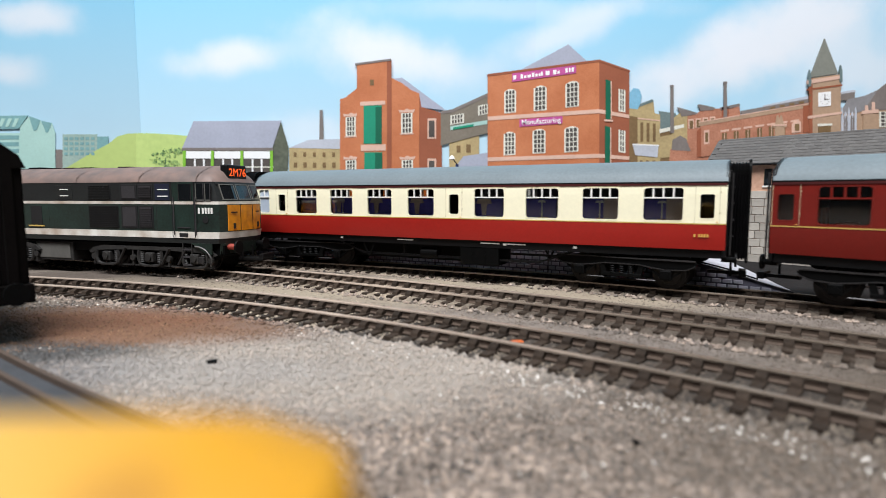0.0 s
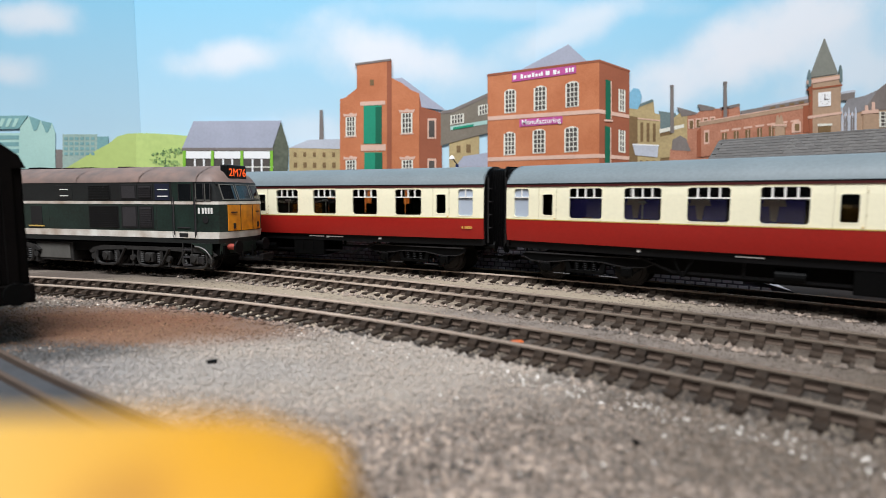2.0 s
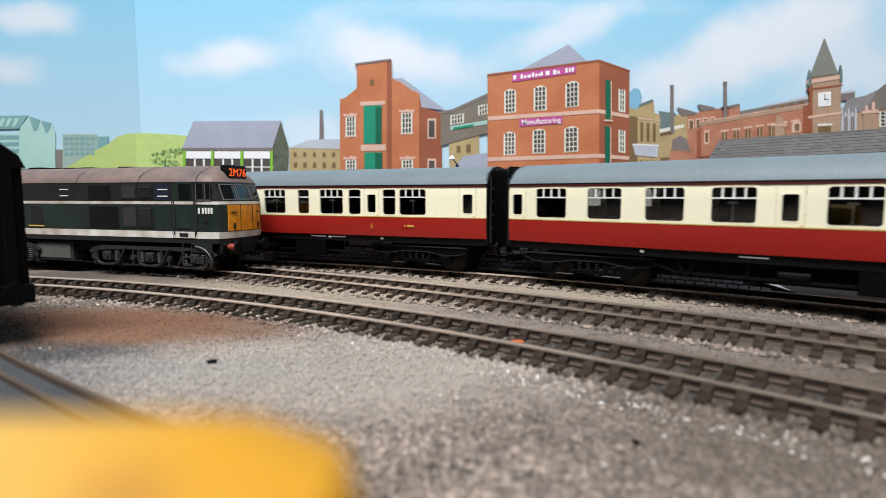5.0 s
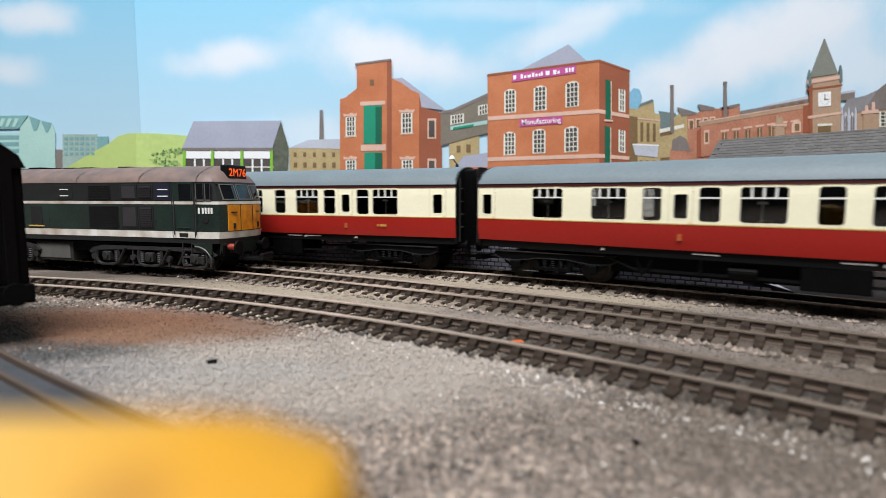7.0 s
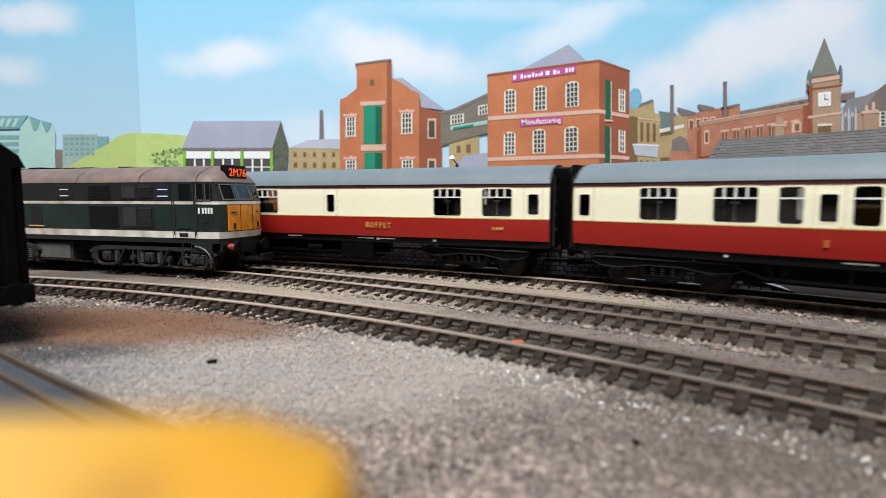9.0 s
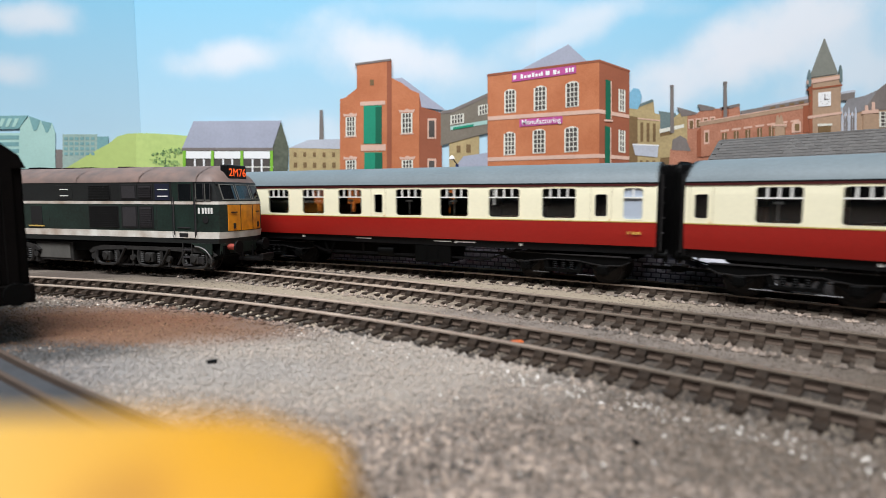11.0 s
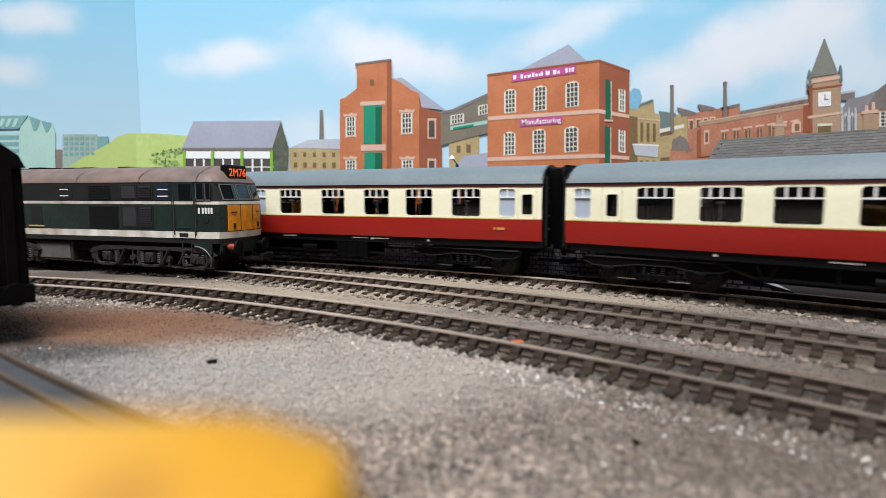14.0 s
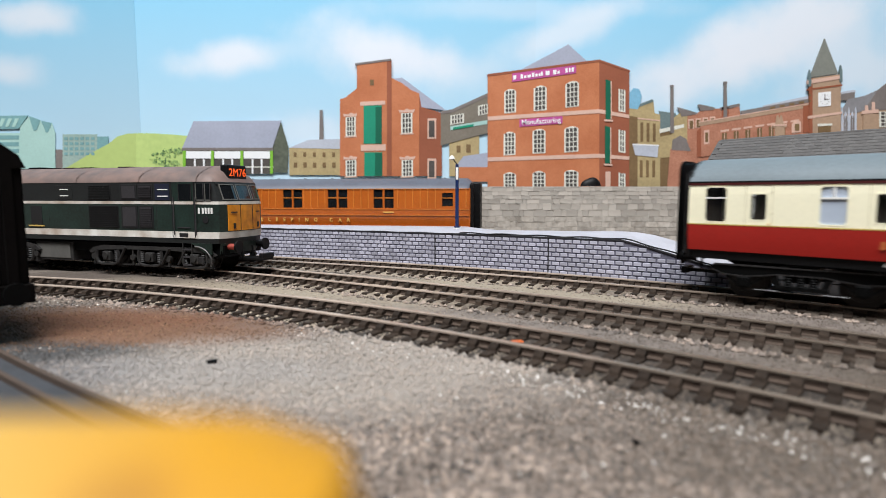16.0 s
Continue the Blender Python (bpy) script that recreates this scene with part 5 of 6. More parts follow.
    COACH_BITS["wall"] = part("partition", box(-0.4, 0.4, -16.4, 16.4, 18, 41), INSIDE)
    # dark sheets added behind the windows, in place of the shade inside
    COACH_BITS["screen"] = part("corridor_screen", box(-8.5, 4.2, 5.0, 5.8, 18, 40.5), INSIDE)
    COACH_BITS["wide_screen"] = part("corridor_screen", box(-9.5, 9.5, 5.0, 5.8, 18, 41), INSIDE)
    COACH_BITS["screen_blue"] = part("seat_row", box(-8.3, 5.4, -15.8, -14.8, 18, 35.4, bevel=0.4), SEAT_BLUE)
    bm = bmesh.new()
    add_prism(bm, [(-1.7, 33.9), (1.7, 33.9), (1.2, 34.8), (-1.2, 34.8)], -17.3, -16.6)
    add_box(bm, -0.25, 0.25, -16.6, -16.3, 28, 34)
    COACH_BITS["lamp"] = part("table_lamp", bm, WHITE)
    bm = bmesh.new()
    add_prism(bm, [(-3.6, 33.2), (3.6, 33.2), (3.0, 35.4), (-3.0, 35.4)], -16.5, -16.0)
    add_prism(bm, [(-1.5, 33.2), (1.5, 33.2), (0.8, 28.2), (-0.8, 28.2)], -16.5, -16.0)
    COACH_BITS["drape"] = part("curtain", box(-2.6, 3.4, -16.6, -16.2, 27, 35.6), CURTAIN)
    COACH_BITS["curtain"] = part("curtain", bm, CURTAIN)
    COACH_BITS["table"] = part("table", box(-2.2, 2.2, -16.2, -5, 27.2, 27.9), SEAT_TAN)


def passenger_coach(label, layout, upper=None, lower=None, seats="dark", number_x=115.0, letters="", open_rear=False):
    """layout: kind and middle of each window, along the side seen from the viewer."""
    upper, lower = upper or CREAM, lower or CRIMSON
    bits = COACH_BITS["maroon" if upper is MAROON else "cream"]
    root = thing("passenger_coach", label, "railway coach", group="coaches of the passing train")
    L = COACH / 2
    spots = [(p[0], float(p[1:])) for p in layout.split()]
    holes = [(x - KINDS[k][0], x + KINDS[k][0], KINDS[k][1], KINDS[k][2]) for k, x in spots]

    def use(key, m=None):
        return again(COACH_BITS[key], m or Matrix(), root)

    for turn in (0, 180):
        sgn = 1 if turn == 0 else -1
        hs = holes if turn == 0 else [(-b, -a, c, d) for a, b, c, d in holes]
        m = mm(0, 0, 0, 0, 0, turn)
        o = part("lower_side", body_panel(-L, L, (16.8, 19, 21, 23.5, 26.2), []), lower, root, smooth=True)
        o.matrix_basis = m
        o = part("waist_line", box(-L, L, -18.5, -17.9, 26.2, 26.6), LINING, root)
        o.matrix_basis = m
        o = part("upper_side", body_panel(-L, L, (26.6, 36.0, 40.7), hs), upper, root)
        o.matrix_basis = m
        for k, x in spots:
            f, bar, pane = bits[k]
            w = again(f, m @ mm(x * sgn, -18.36, 0), root)
            if bar:
                again(bar, Matrix(), w)
            again(pane, Matrix(), w)
            if k == "d":
                use("seam", m @ mm(x * sgn, 0, 0))
                use("handle", m @ mm(x * sgn + 3.4, 0, 0))
                if seats == "dark" and abs(x) < 60:
                    use("class", m @ mm(x * sgn, 0, 0))
        for x in (-20, 24, 36):
            use("mark", m @ mm(x, 0, 0))
        for x in (-58, 31, 62):
            use("dot", m @ mm(x, 0, 0))
        use("number", m @ mm(number_x - 6, 0, 0))
        use("battery", m)
        use("hanger", m)
    for key in ("roof", "gutter", "cant_line", "solebar", "truss", "tray", "dynamo", "cylinder", "floor"):
        use(key)
    for turn in (0, 180):
        m = mm(0, 0, 0, 0, 0, turn) @ mm(L, 0, 0)
        use("end", m)
        if not (turn == 180 and open_rear):
            use("gangway", m)
            use("plate", m)
        for y in (-13.6, 13.6):
            use("strip", m @ mm(0, y, 0))
            use("rail", m @ mm(0, y * 1.2, 0))
        use("coupling", m)
        use("pipe", m)
        for y in (-11.5, 11.5):
            use("buffer", m @ mm(-1.5, y, 13))
        for z in (22, 28, 34, 40):
            use("rung", m @ mm(0, 0, z))
        b = new("bogie")
        b.parent = root
        b.matrix_basis = mm(82 if turn == 0 else -82, 0, 0, 0, 0, (-6.0 if turn == 0 else 6.0))
        fr, rim, coil, axle, rod, wh = COACH_BITS["bogie"]
        again(fr, Matrix(), b)
        again(rim, Matrix(), b)
        for half in (0, 180):
            f = mm(0, 0, 0, 0, 0, half) @ mm(0, -15, 0)
            for x in (-3.6, 0, 3.6):
                again(coil, f @ mm(x, 0, 0), b)
            for x in (-17, 17):
                again(axle, f @ mm(x, 0, 0), b)
            for x in (-10, 9.7):
                again(rod, f @ mm(x, 0, 0), b)
        again(wh, mm(-17, 0, 0), b)
        again(wh, mm(17, 0, 0), b)
    last = -L + 4
    for k, x in spots:
        if k == "w":
            use("table", mm(x, 0, 0))
            if seats == "blue":
                use("screen_blue", mm(x, 0, 0))
                if x > 60:
                    use("drape", mm(x + 3.6, 0, 0))
                if -60 < x < 40:
                    use("curtain", mm(x - 3.2, 0, 0))
            use("wide_screen" if x > -30 or seats == "blue" else "screen", mm(x, 0, 0))
            if seats == "dark" or (x // 10) % 3 == 0 or (seats == "blue" and x > 40):
                use("lamp", mm(x - 0.5, 0, 0))
            use("seat_" + (seats if seats != "mixed" else ("tan" if x < 0 else "dark")), mm(x - 10.5, 0, 0))
        if k in "nd" and x > -30:
            use("wide_screen", mm(x, 0.6, 0))
        if k in "dc":
            use("wall", mm(x + 5.5 if x < 0 else x - 5.5, 0, 0))
    if letters:
        lettering("lettering", letters, 3.6, GOLD, root, mm(32.5, -18.6, 22.2, 90), 0.1, 1.3)
    return root


OPEN_A = "d-112.6 w-96.3 w-73.0 w-49.8 w-26.7 d-9.9 w7.0 w30.6 w54.6 w78.7 d95.9 c108.2"
OPEN_B = "c-109.3 d-96.6 w-79.6 w-56.7 w-33.5 w-10.4 d6.9 w24.1 w48.0 w72.0 w95.4 d110.6"
KITCHEN = "d-112 w-82 w-55.6 n-38.9 d-28.7 n-19 w-2.4 n16.3 w33.6 n47.5 d57.2 n67.1 w79.8 d108"
BUFFET = "d-111 w-86 w-61.3 w-36.5 d4.4 w69.2 w93.3 d109.9"
BRAKE = "n-107.5 d-93.6 c-72.2 d-59.0 d-47.8 c-37.8 w-17.6 w9.2 w34.7 w58.0 w81.9 c101.5 d110.6"


def coaches():
    coach_bits()
    train = [passenger_coach("maroon passenger coach with gold lining at the train's head", OPEN_A, MAROON, MAROON, "tan", open_rear=True),
             passenger_coach("crimson and cream coach with dark blue seats inside", OPEN_B, seats="blue"),
             passenger_coach("crimson and cream coach with frosted lavatory window", OPEN_A, seats="mixed"),
             passenger_coach("crimson and cream restaurant coach with narrow kitchen windows", KITCHEN, number_x=84, open_rear=True),
             passenger_coach("crimson and cream restaurant coach with narrow kitchen windows", KITCHEN, number_x=84),
             passenger_coach("crimson and cream buffet coach with long blank panels", BUFFET, seats="mixed", letters="BUFFET", number_x=100),
             passenger_coach("crimson and cream coach with frosted lavatory window", OPEN_A, seats="mixed"),
             passenger_coach("crimson and cream coach with tan and dark seats", OPEN_B, seats="mixed"),
             passenger_coach("crimson and cream brake coach ending the train", BRAKE, number_x=104)]
    for key, v in COACH_BITS.items():
        for o in (v if isinstance(v, tuple) else [b for t in v.values() for b in t if b] if isinstance(v, dict) else [v]):
            bpy.data.objects.remove(o)
    return train


# ---- the green diesel locomotive ----
def loco():
    root = thing("diesel_locomotive", "weathered dark green diesel locomotive with yellow nose panel", "locomotive")
    H = 17.3

    def outline(z, grow=0.0):
        """Plan of the body at a height: near side, nose, far side; both ends alike."""
        rake = max(0.0, min(z, 43.2) - 33.5) * 0.34 + max(0.0, 20 - z) * 0.15 + max(0.0, z - 43.2) * 0.6
        w = H + grow
        if z > 43:
            k = min(1.0, (z - 43) / 8.2)
            w = (H + grow) * (1 - 0.72 * k ** 2.2)
        nose = [(93.6, w), (97.2, w - 1.3), (99.0, w - 5.0), (100.0, w * 0.45), (100.2, 0)]
        nose = [(x - rake + grow, y) for x, y in nose]
        half = [(0.0, w), (60.0, w)] + nose
        right = [(x, -y) for x, y in half] + [(x, y) for x, y in half[-2::-1]]
        return right + [(-x, y) for x, y in half[1:]] + [(-x, -y) for x, y in half[-2:0:-1]]

    def band(name, zs, material, grow=0.0, label="", caps=False):
        return part(name, loft([[(x, y, z) for x, y in outline(z, grow)] for z in zs], caps=caps), material, root, label, smooth=True)

    band("lower_skirt", (14.0, 15, 16.4), LOCO_UPPER)
    band("lower_stripe", (16.4, 19.6), LOCO_WHITE, 0.12)
    band("body_side", (19.6, 26, 32.6), LOCO_GREEN)
    band("upper_stripe", (32.6, 34.0), LOCO_WHITE, 0.12)
    band("upper_side", (34.0, 38, 43.2), LOCO_UPPER)
    band("roof", (43.2, 45, 46.8, 48.4, 49.8, 50.8, 51.2), LOCO_ROOF, 0.15, caps=True)
    part("chassis", box(-98, 98, -14, 14, 8.5, 13), UNDER, root)
    # roof seams, panels and vents
    for x in (-70, -30, 12, 52, 86):
        o = part("roof_rib", loft([[(x + dx, y * 1.012, z + 0.12) for y, z in [(-H - .2, 43.3), (-16.6, 46), (-14.2, 48.2), (-9.5, 50.2), (-4, 51.2), (4, 51.2), (9.5, 50.2), (14.2, 48.2), (16.6, 46), (H + .2, 43.3)]] for dx in (-0.3, 0.3)], closed=False, caps=False), LOCO_ROOF, root)
    for x in (-60, -48, -20, -8, 4, 30):
        part("roof_vent", box(x - 4, x + 4, -5, 5, 50.9, 51.7, bevel=0.3), UNDER, root)
    part("exhaust", box(-40, -30, -3, 3, 50.9, 52.3, bevel=0.4), UNDER, root)

    def on_side(name, x0, x1, z0, z1, material, proud=0.25, parent=None):
        return part(name, box(x0, x1, -H - proud, -H + 0.3, z0, z1, bevel=0.1), material, parent or root)

    def grille(x0, x1, z0, z1, n):
        g = on_side("grille", x0, x1, z0, z1, GRILLE, 0.2)
        for i in range(n):
            z = z0 + (z1 - z0) * (i + 0.5) / n
            part("slat", box(x0 + 0.4, x1 - 0.4, -H - 0.6, -H, z - 0.16, z + 0.2), LOCO_UPPER if z1 > 34 else GRILLE, g)

    grille(19.3, 34, 34.8, 42.0, 9)
    grille(19.3, 38.6, 20.8, 31.8, 12)
    for z0, z1, n in ((34.8, 42.2, 6), (20.8, 31.8, 8)):
        for x0, x1 in ((40.4, 50.6), (51.2, 60.2)):
            g = on_side("filter_panel", x0, x1, z0, z1, GRILLE, 0.25)
            part("mesh_panel", box(x0 + 1, x1 - 1, -H - 0.4, -H, z0 + 0.8, z1 - 0.8), PANEL, g)
            if x0 > 50:
                for i in range(n):
                    z = z0 + 1 + (z1 - z0 - 2) * (i + 0.5) / n
                    part("slat", box(x0 + 0.8, x1 - 0.8, -H - 0.7, -H, z - 0.12, z + 0.15), PANEL, g)
    b = on_side("blue_panel", 61.6, 70.2, 34.6, 42.4, BLUEPANEL, 0.2)
    for z in (36.2, 39.4):
        part("white_bar", box(63.2, 69.4, -H - 0.4, -H, z, z + 0.5), WHITE, b)
    b = on_side("vent_panel", -2, 9, 35, 42, LOCO_UPPER, 0.2)
    for z in (36.4, 39.6):
        part("white_bar", box(0.8, 6.4, -H - 0.4, -H, z, z + 0.5), WHITE, b)
    on_side("notice", -28.9, -26.7, 37.2, 41.0, WHITE, 0.2)
    on_side("vent_panel", -20.7, -12.8, 21.5, 31.4, GRILLE, 0.2)
    on_side("foot_plate", -22, -11.6, 20.6, 21.3, LINING, 0.7)
    grille(-60, -34, 34.8, 42.0, 9)
    for x in (-8, 28, 62):
        on_side("body_seam", x - 0.12, x + 0.12, 19.6, 32.6, GRILLE, 0.06)
    # cab door, windows, handrails
    d = on_side("cab_door", 71.6, 84.6, 17.2, 43.0, LOCO_GREEN, 0.3)
    for x in (71.6, 84.4):
        part("door_edge", box(x - 0.15, x + 0.25, -H - 0.42, -H, 17.0, 43.1), GRILLE, d)
    part("door_window", box(76.0, 83.0, -H - 0.5, -H, 34.6, 42.2, bevel=0.15), DARKGLASS, d)
    for x in (75.7, 82.9):
        part("window_frame", box(x, x + 0.4, -H - 0.65, -H, 34.4, 42.4), FRAME_EDGE, d)
    part("door_step", box(74.5, 82.0, -H - 0.7, -H, 21.3, 21.7), PANEL, d)
    part("kick_plate", box(71.9, 84.3, -H - 0.45, -H, 16.6, 19.6), LOCO_WHITE, d)
    part("door_stripe", box(71.9, 84.3, -H - 0.45, -H, 32.6, 34.0), LOCO_WHITE, d)
    part("step_hole", box(75.6, 80.6, -H - 0.6, -H, 17.1, 18.9), GRILLE, d)
    for x0, x1 in ((85.8, 90.2), (91.0, 94.0)):
        w = on_side("cab_window", x0, x1, 34.8, 42.4, DARKGLASS, 0.25)
        part("window_frame", box(x0, x1, -H - 0.5, -H, 34.4, 34.9), FRAME_PALE, w)
        part("window_frame", box(x0 - 0.2, x0 + 0.2, -H - 0.5, -H, 34.9, 42.4), FRAME_PALE, w)
        part("glazing_bar", box(x1 - 0.4, x1, -H - 0.45, -H, 34.8, 42.4), PANEL, w)
    for x in (73.0, 85.6):
        part("handrail", cyl(0.25, 18, (x, -H - 0.9, 27), "z", 8), WHITE if x > 90 else PANEL, root)
    # number as bars, badge
    for i in range(5):
        x = 86.4 + i * 1.65 + (0.6 if i else 0)
        on_side("number_bar", x, x + 1.05, 28.2, 31.0, WHITE, 0.16)
    bm = bmesh.new()
    add_cyl(bm, 1.7, 0.3, (90.6, -H - 0.1, 25.4), "y", 16)
    part("badge", bm, GRILLE, root)

    # nose: yellow panel, screens, code box
    def nose_strip(name, z0, z1, y0, y1, material, proud, n=8):
        rings = []
        for i in range(n + 1):
            y = y0 + (y1 - y0) * i / n
            ring = []
            for z, g in ((z0, proud), (z1, proud), (z1, proud - 0.6), (z0, proud - 0.6)):
                rake = max(0.0, z - 33.5) * 0.34 + max(0.0, 20 - z) * 0.15
                pts = [(100.2, 0), (100.0, H * 0.45), (99.0, H - 5.0), (97.2, H - 1.3), (93.6, H)]
                a = abs(y)
                x = 93.6
                for (xa, ya), (xb, yb) in zip(pts[:-1], pts[1:]):
                    if ya <= a <= yb:
                        x = xa + (xb - xa) * (a - ya) / (yb - ya)
                ring.append((x - rake + g, y * (1 + 0.01 * g), z))
            rings.append(ring)
        return part(name, loft(rings), material, root, smooth=False)

    nose_strip("yellow_panel", 20.0, 32.3, -12.2, 12.2, LOCO_YELLOW, 0.35, 16)
    for y in (-4.6, 4.6):
        nose_strip("door_line", 20.0, 32.3, y - 0.14, y + 0.14, GRILLE, 0.5, 1)
    for y in (-9.0, 9.0):
        nose_strip("lamp_iron", 21.0, 23.6, y - 0.5, y + 0.5, GRILLE, 0.9, 1)
        nose_strip("hand_grip", 28.6, 29.1, y - 1.6, y + 1.6, GRILLE, 0.9, 1)
    for y0, y1 in ((-14.0, -5.6), (-4.8, 4.8), (5.6, 14.0)):
        nose_strip("windscreen", 35.0, 42.0, y0, y1, DARKGLASS, 0.3)
    for y in (-5.2, 5.2):
        nose_strip("screen_pillar", 34.4, 42.8, y - 0.5, y + 0.5, LOCO_UPPER, 0.45, 2)
    for y0, y1 in ((-14.0, -5.6), (-4.8, 4.8), (5.6, 14.0)):
        for z in (34.8, 41.8):
            nose_strip("screen_frame", z, z + 0.4, y0, y1, FRAME_PALE, 0.55)
        for y in (y0, y1 - 0.4):
            nose_strip("screen_frame", 35.2, 41.8, y, y + 0.4, FRAME_PALE, 0.55, 1)
    nose_strip("screen_hood", 42.0, 43.2, -15.2, 15.2, LOCO_UPPER, 0.5, 16)
    c = part("code_box", box(91.4, 95.7, -7.2, 7.2, 43.4, 51.7, bevel=0.7), BLACK, root, "black roof box with lit orange code")
    part("code_screen", box(95.7, 95.9, -6.6, 6.6, 45.0, 51.0), BLACK, c)
    lettering("code", "2M76", 5.4, LIT, c, pose(0.096, 0, 0.0478) @ pose(0, 0, 0, 90, 0, 90), 0.1, 1.05)
    # buffer beam, buffers, coupling
    part("buffer_beam", box(88, 96.6, -15.0, 15.0, 8.0, 14.2, bevel=0.5), UNDER, root)
    nose_strip("nose_skirt", 9.0, 14.1, -15.0, 15.0, LOCO_GREEN, 0.1, 16)
    for y in (-1, 1):
        part("side_skirt", prism([(82, 14.1), (90, 9.5), (93.6, 9.0), (93.6, 14.1)], y * H - 0.4, y * H + 0.4 - 0.5 * (y > 0)), LOCO_GREEN, root)
    for y in (-10.6, 10.6):
        b = part("buffer", cyl(1.5, 6, (100.4, y, 12.3), "x", 14), RED if y < 0 else BLACK, root)
        part("buffer_head", cyl(3.0, 1.0, (103.2, y, 12.3), "x", 20), BLACK, b)
    part("coupling", box(98, 112, -4.5, 4.5, 5.2, 6.6, bevel=0.3), BLACK, root)
    part("coupling_hook", box(110, 112.5, -4.5, 4.5, 6.4, 8.6, bevel=0.3), BLACK, root)
    for y in (-5, 3):
        part("brake_hose", cyl(0.5, 6, (101, y, 9), "z", 8), BLACK, root)
    part("fuel_tank", box(-22, 4, -15.0, 15.0, 2.8, 12.6, bevel=0.4), LOCO_FRAME, root)
    part("tank_panel", box(-20.5, 2.5, -15.4, -14.8, 4.0, 11.6, bevel=0.2), TANK_GREY, root)
    # bogies: a beam over rounded horn loops, sloping links and a lower tie bar
    def tube(bm, pts, r, seg=6):
        """A bar of round section through points in the plane of the side frame."""
        rings = []
        for i, (x, z) in enumerate(pts):
            xa, za = pts[max(i - 1, 0)]
            xb, zb = pts[min(i + 1, len(pts) - 1)]
            d = Vector((xb - xa, zb - za)).normalized()
            rings.append([(x - d.y * r * math.cos(a), r * 1.3 * math.sin(a), z + d.x * r * math.cos(a)) for a in [k * 2 * math.pi / seg for k in range(seg)]])
        vs = [[bm.verts.new(p) for p in ring] for ring in rings]
        for a, b in zip(vs[:-1], vs[1:]):
            for i in range(seg):
                bm.faces.new((a[i], a[(i + 1) % seg], b[(i + 1) % seg], b[i]))
        bm.faces.new(vs[0])
        bm.faces.new(vs[-1][::-1])

    bm = bmesh.new()
    add_prism(bm, [(-39, 8.4), (-36, 10.6), (-30, 11.8), (30, 11.8), (36, 10.6), (39, 8.4), (37.6, 7.6), (33, 9.2), (27, 9.6), (12, 10.0), (-12, 10.0), (-27, 9.6), (-33, 9.2), (-37.6, 7.6)], -0.7, 0.7)
    beam = part("side_beam", bm, LOCO_FRAME)
    bm = bmesh.new()
    add_box(bm, -2.4, 2.4, -1.6, 1.2, 4.0, 8.8, bevel=0.5)
    add_cyl(bm, 1.7, 1.0, (0, -1.8, 6.6), "y", 14)
    axle = part("axle_box", bm, LOCO_FRAME)
    bm = bmesh.new()
    tube(bm, [(-6.8, 9.6), (-7.2, 5.4), (-6.2, 3.2), (-4.0, 2.3), (4.0, 2.3), (6.2, 3.2), (7.2, 5.4), (6.8, 9.6)], 0.75)
    loop = part("horn_loop", bm, LOCO_FRAME, smooth=True)
    bm = bmesh.new()
    tube(bm, [(-2.6, 3.4), (2.2, 11.2)], 0.6)
    link = part("sloping_link", bm, FRAME_EDGE)
    bm = bmesh.new()
    add_cyl(bm, 1.5, 1.6, (0, -0.4, 6.0), "y", 14)
    add_box(bm, -0.45, 0.45, -0.8, 0.6, 2.0, 9.8)
    brake = part("brake_hanger", bm, LOCO_FRAME)
    coil = part("spring", loft([[(r * math.cos(a), r * math.sin(a), 4.2 + 0.5 * i) for a in [k * math.pi / 5 for k in range(10)]] for i, r in enumerate((1.35, 0.95) * 5 + (1.35,))]), LOCO_FRAME, smooth=True)
    tie = part("tie_bar", box(-37, 37, -0.35, 0.35, 1.9, 2.5), LOCO_FRAME)
    inner = part("bogie_frame", box(-36, 36, -13.5, 13.5, 6.5, 9.5), BLACK)
    wh = part("wheelset", wheelset_mesh(7.2, 7.2), WHEEL, smooth=True)
    for x in (-56, 56):
        b = new("bogie")
        b.parent = root
        b.matrix_basis = mm(x, 0, 0)
        again(inner, Matrix(), b)
        for half in (0, 180):
            f = mm(0, 0, 0, 0, 0, half) @ mm(0, -16, 0)
            again(beam, f, b)
            again(tie, f @ mm(0, 0.6, 0), b)
            for dx in (-27, 0, 27):
                again(axle, f @ mm(dx, 0, 0), b)
                again(loop, f @ mm(dx, -0.4, 0), b)
            for dx in (-17, 10, 20):
                again(link, f @ mm(dx, -0.9, 0), b)
            for dx in (-36, -11, 11, 36):
                again(brake, f @ mm(dx, 0.4, 0), b)
            for dx in (-21.5, -5.2, 5.2, 21.5, 31.5):
                again(coil, f @ mm(dx, 0, 0), b)
        for dx in (-27, 0, 27):
            again(wh, mm(dx, 0, 0), b)
    for o in (beam, axle, loop, link, brake, coil, tie, inner, wh):
        bpy.data.objects.remove(o)
    for z in (3.2, 7.0, 10.6):
        part("footstep", box(76.5, 82, -17.6, -15.4, z, z + 0.6), PANEL, root)
    for x in (76.4, 81.6):
        part("step_hanger", box(x, x + 0.5, -17.4, -16.8, 3.2, 14.0), LOCO_FRAME, root)
    part("speed_pipe", loft([[(84 + 9 * math.sin(a / 10 * 1.9), -17.2 + 0.75 * math.cos(k), 12.6 - 9.4 * (1 - math.cos(a / 10 * 1.9)) * 0.72 + 0.75 * math.sin(k)) for k in (0, 1.05, 2.1, 3.14, 4.2, 5.24)] for a in range(11)]), ROD, root, "thick grey bent pipe", smooth=True)
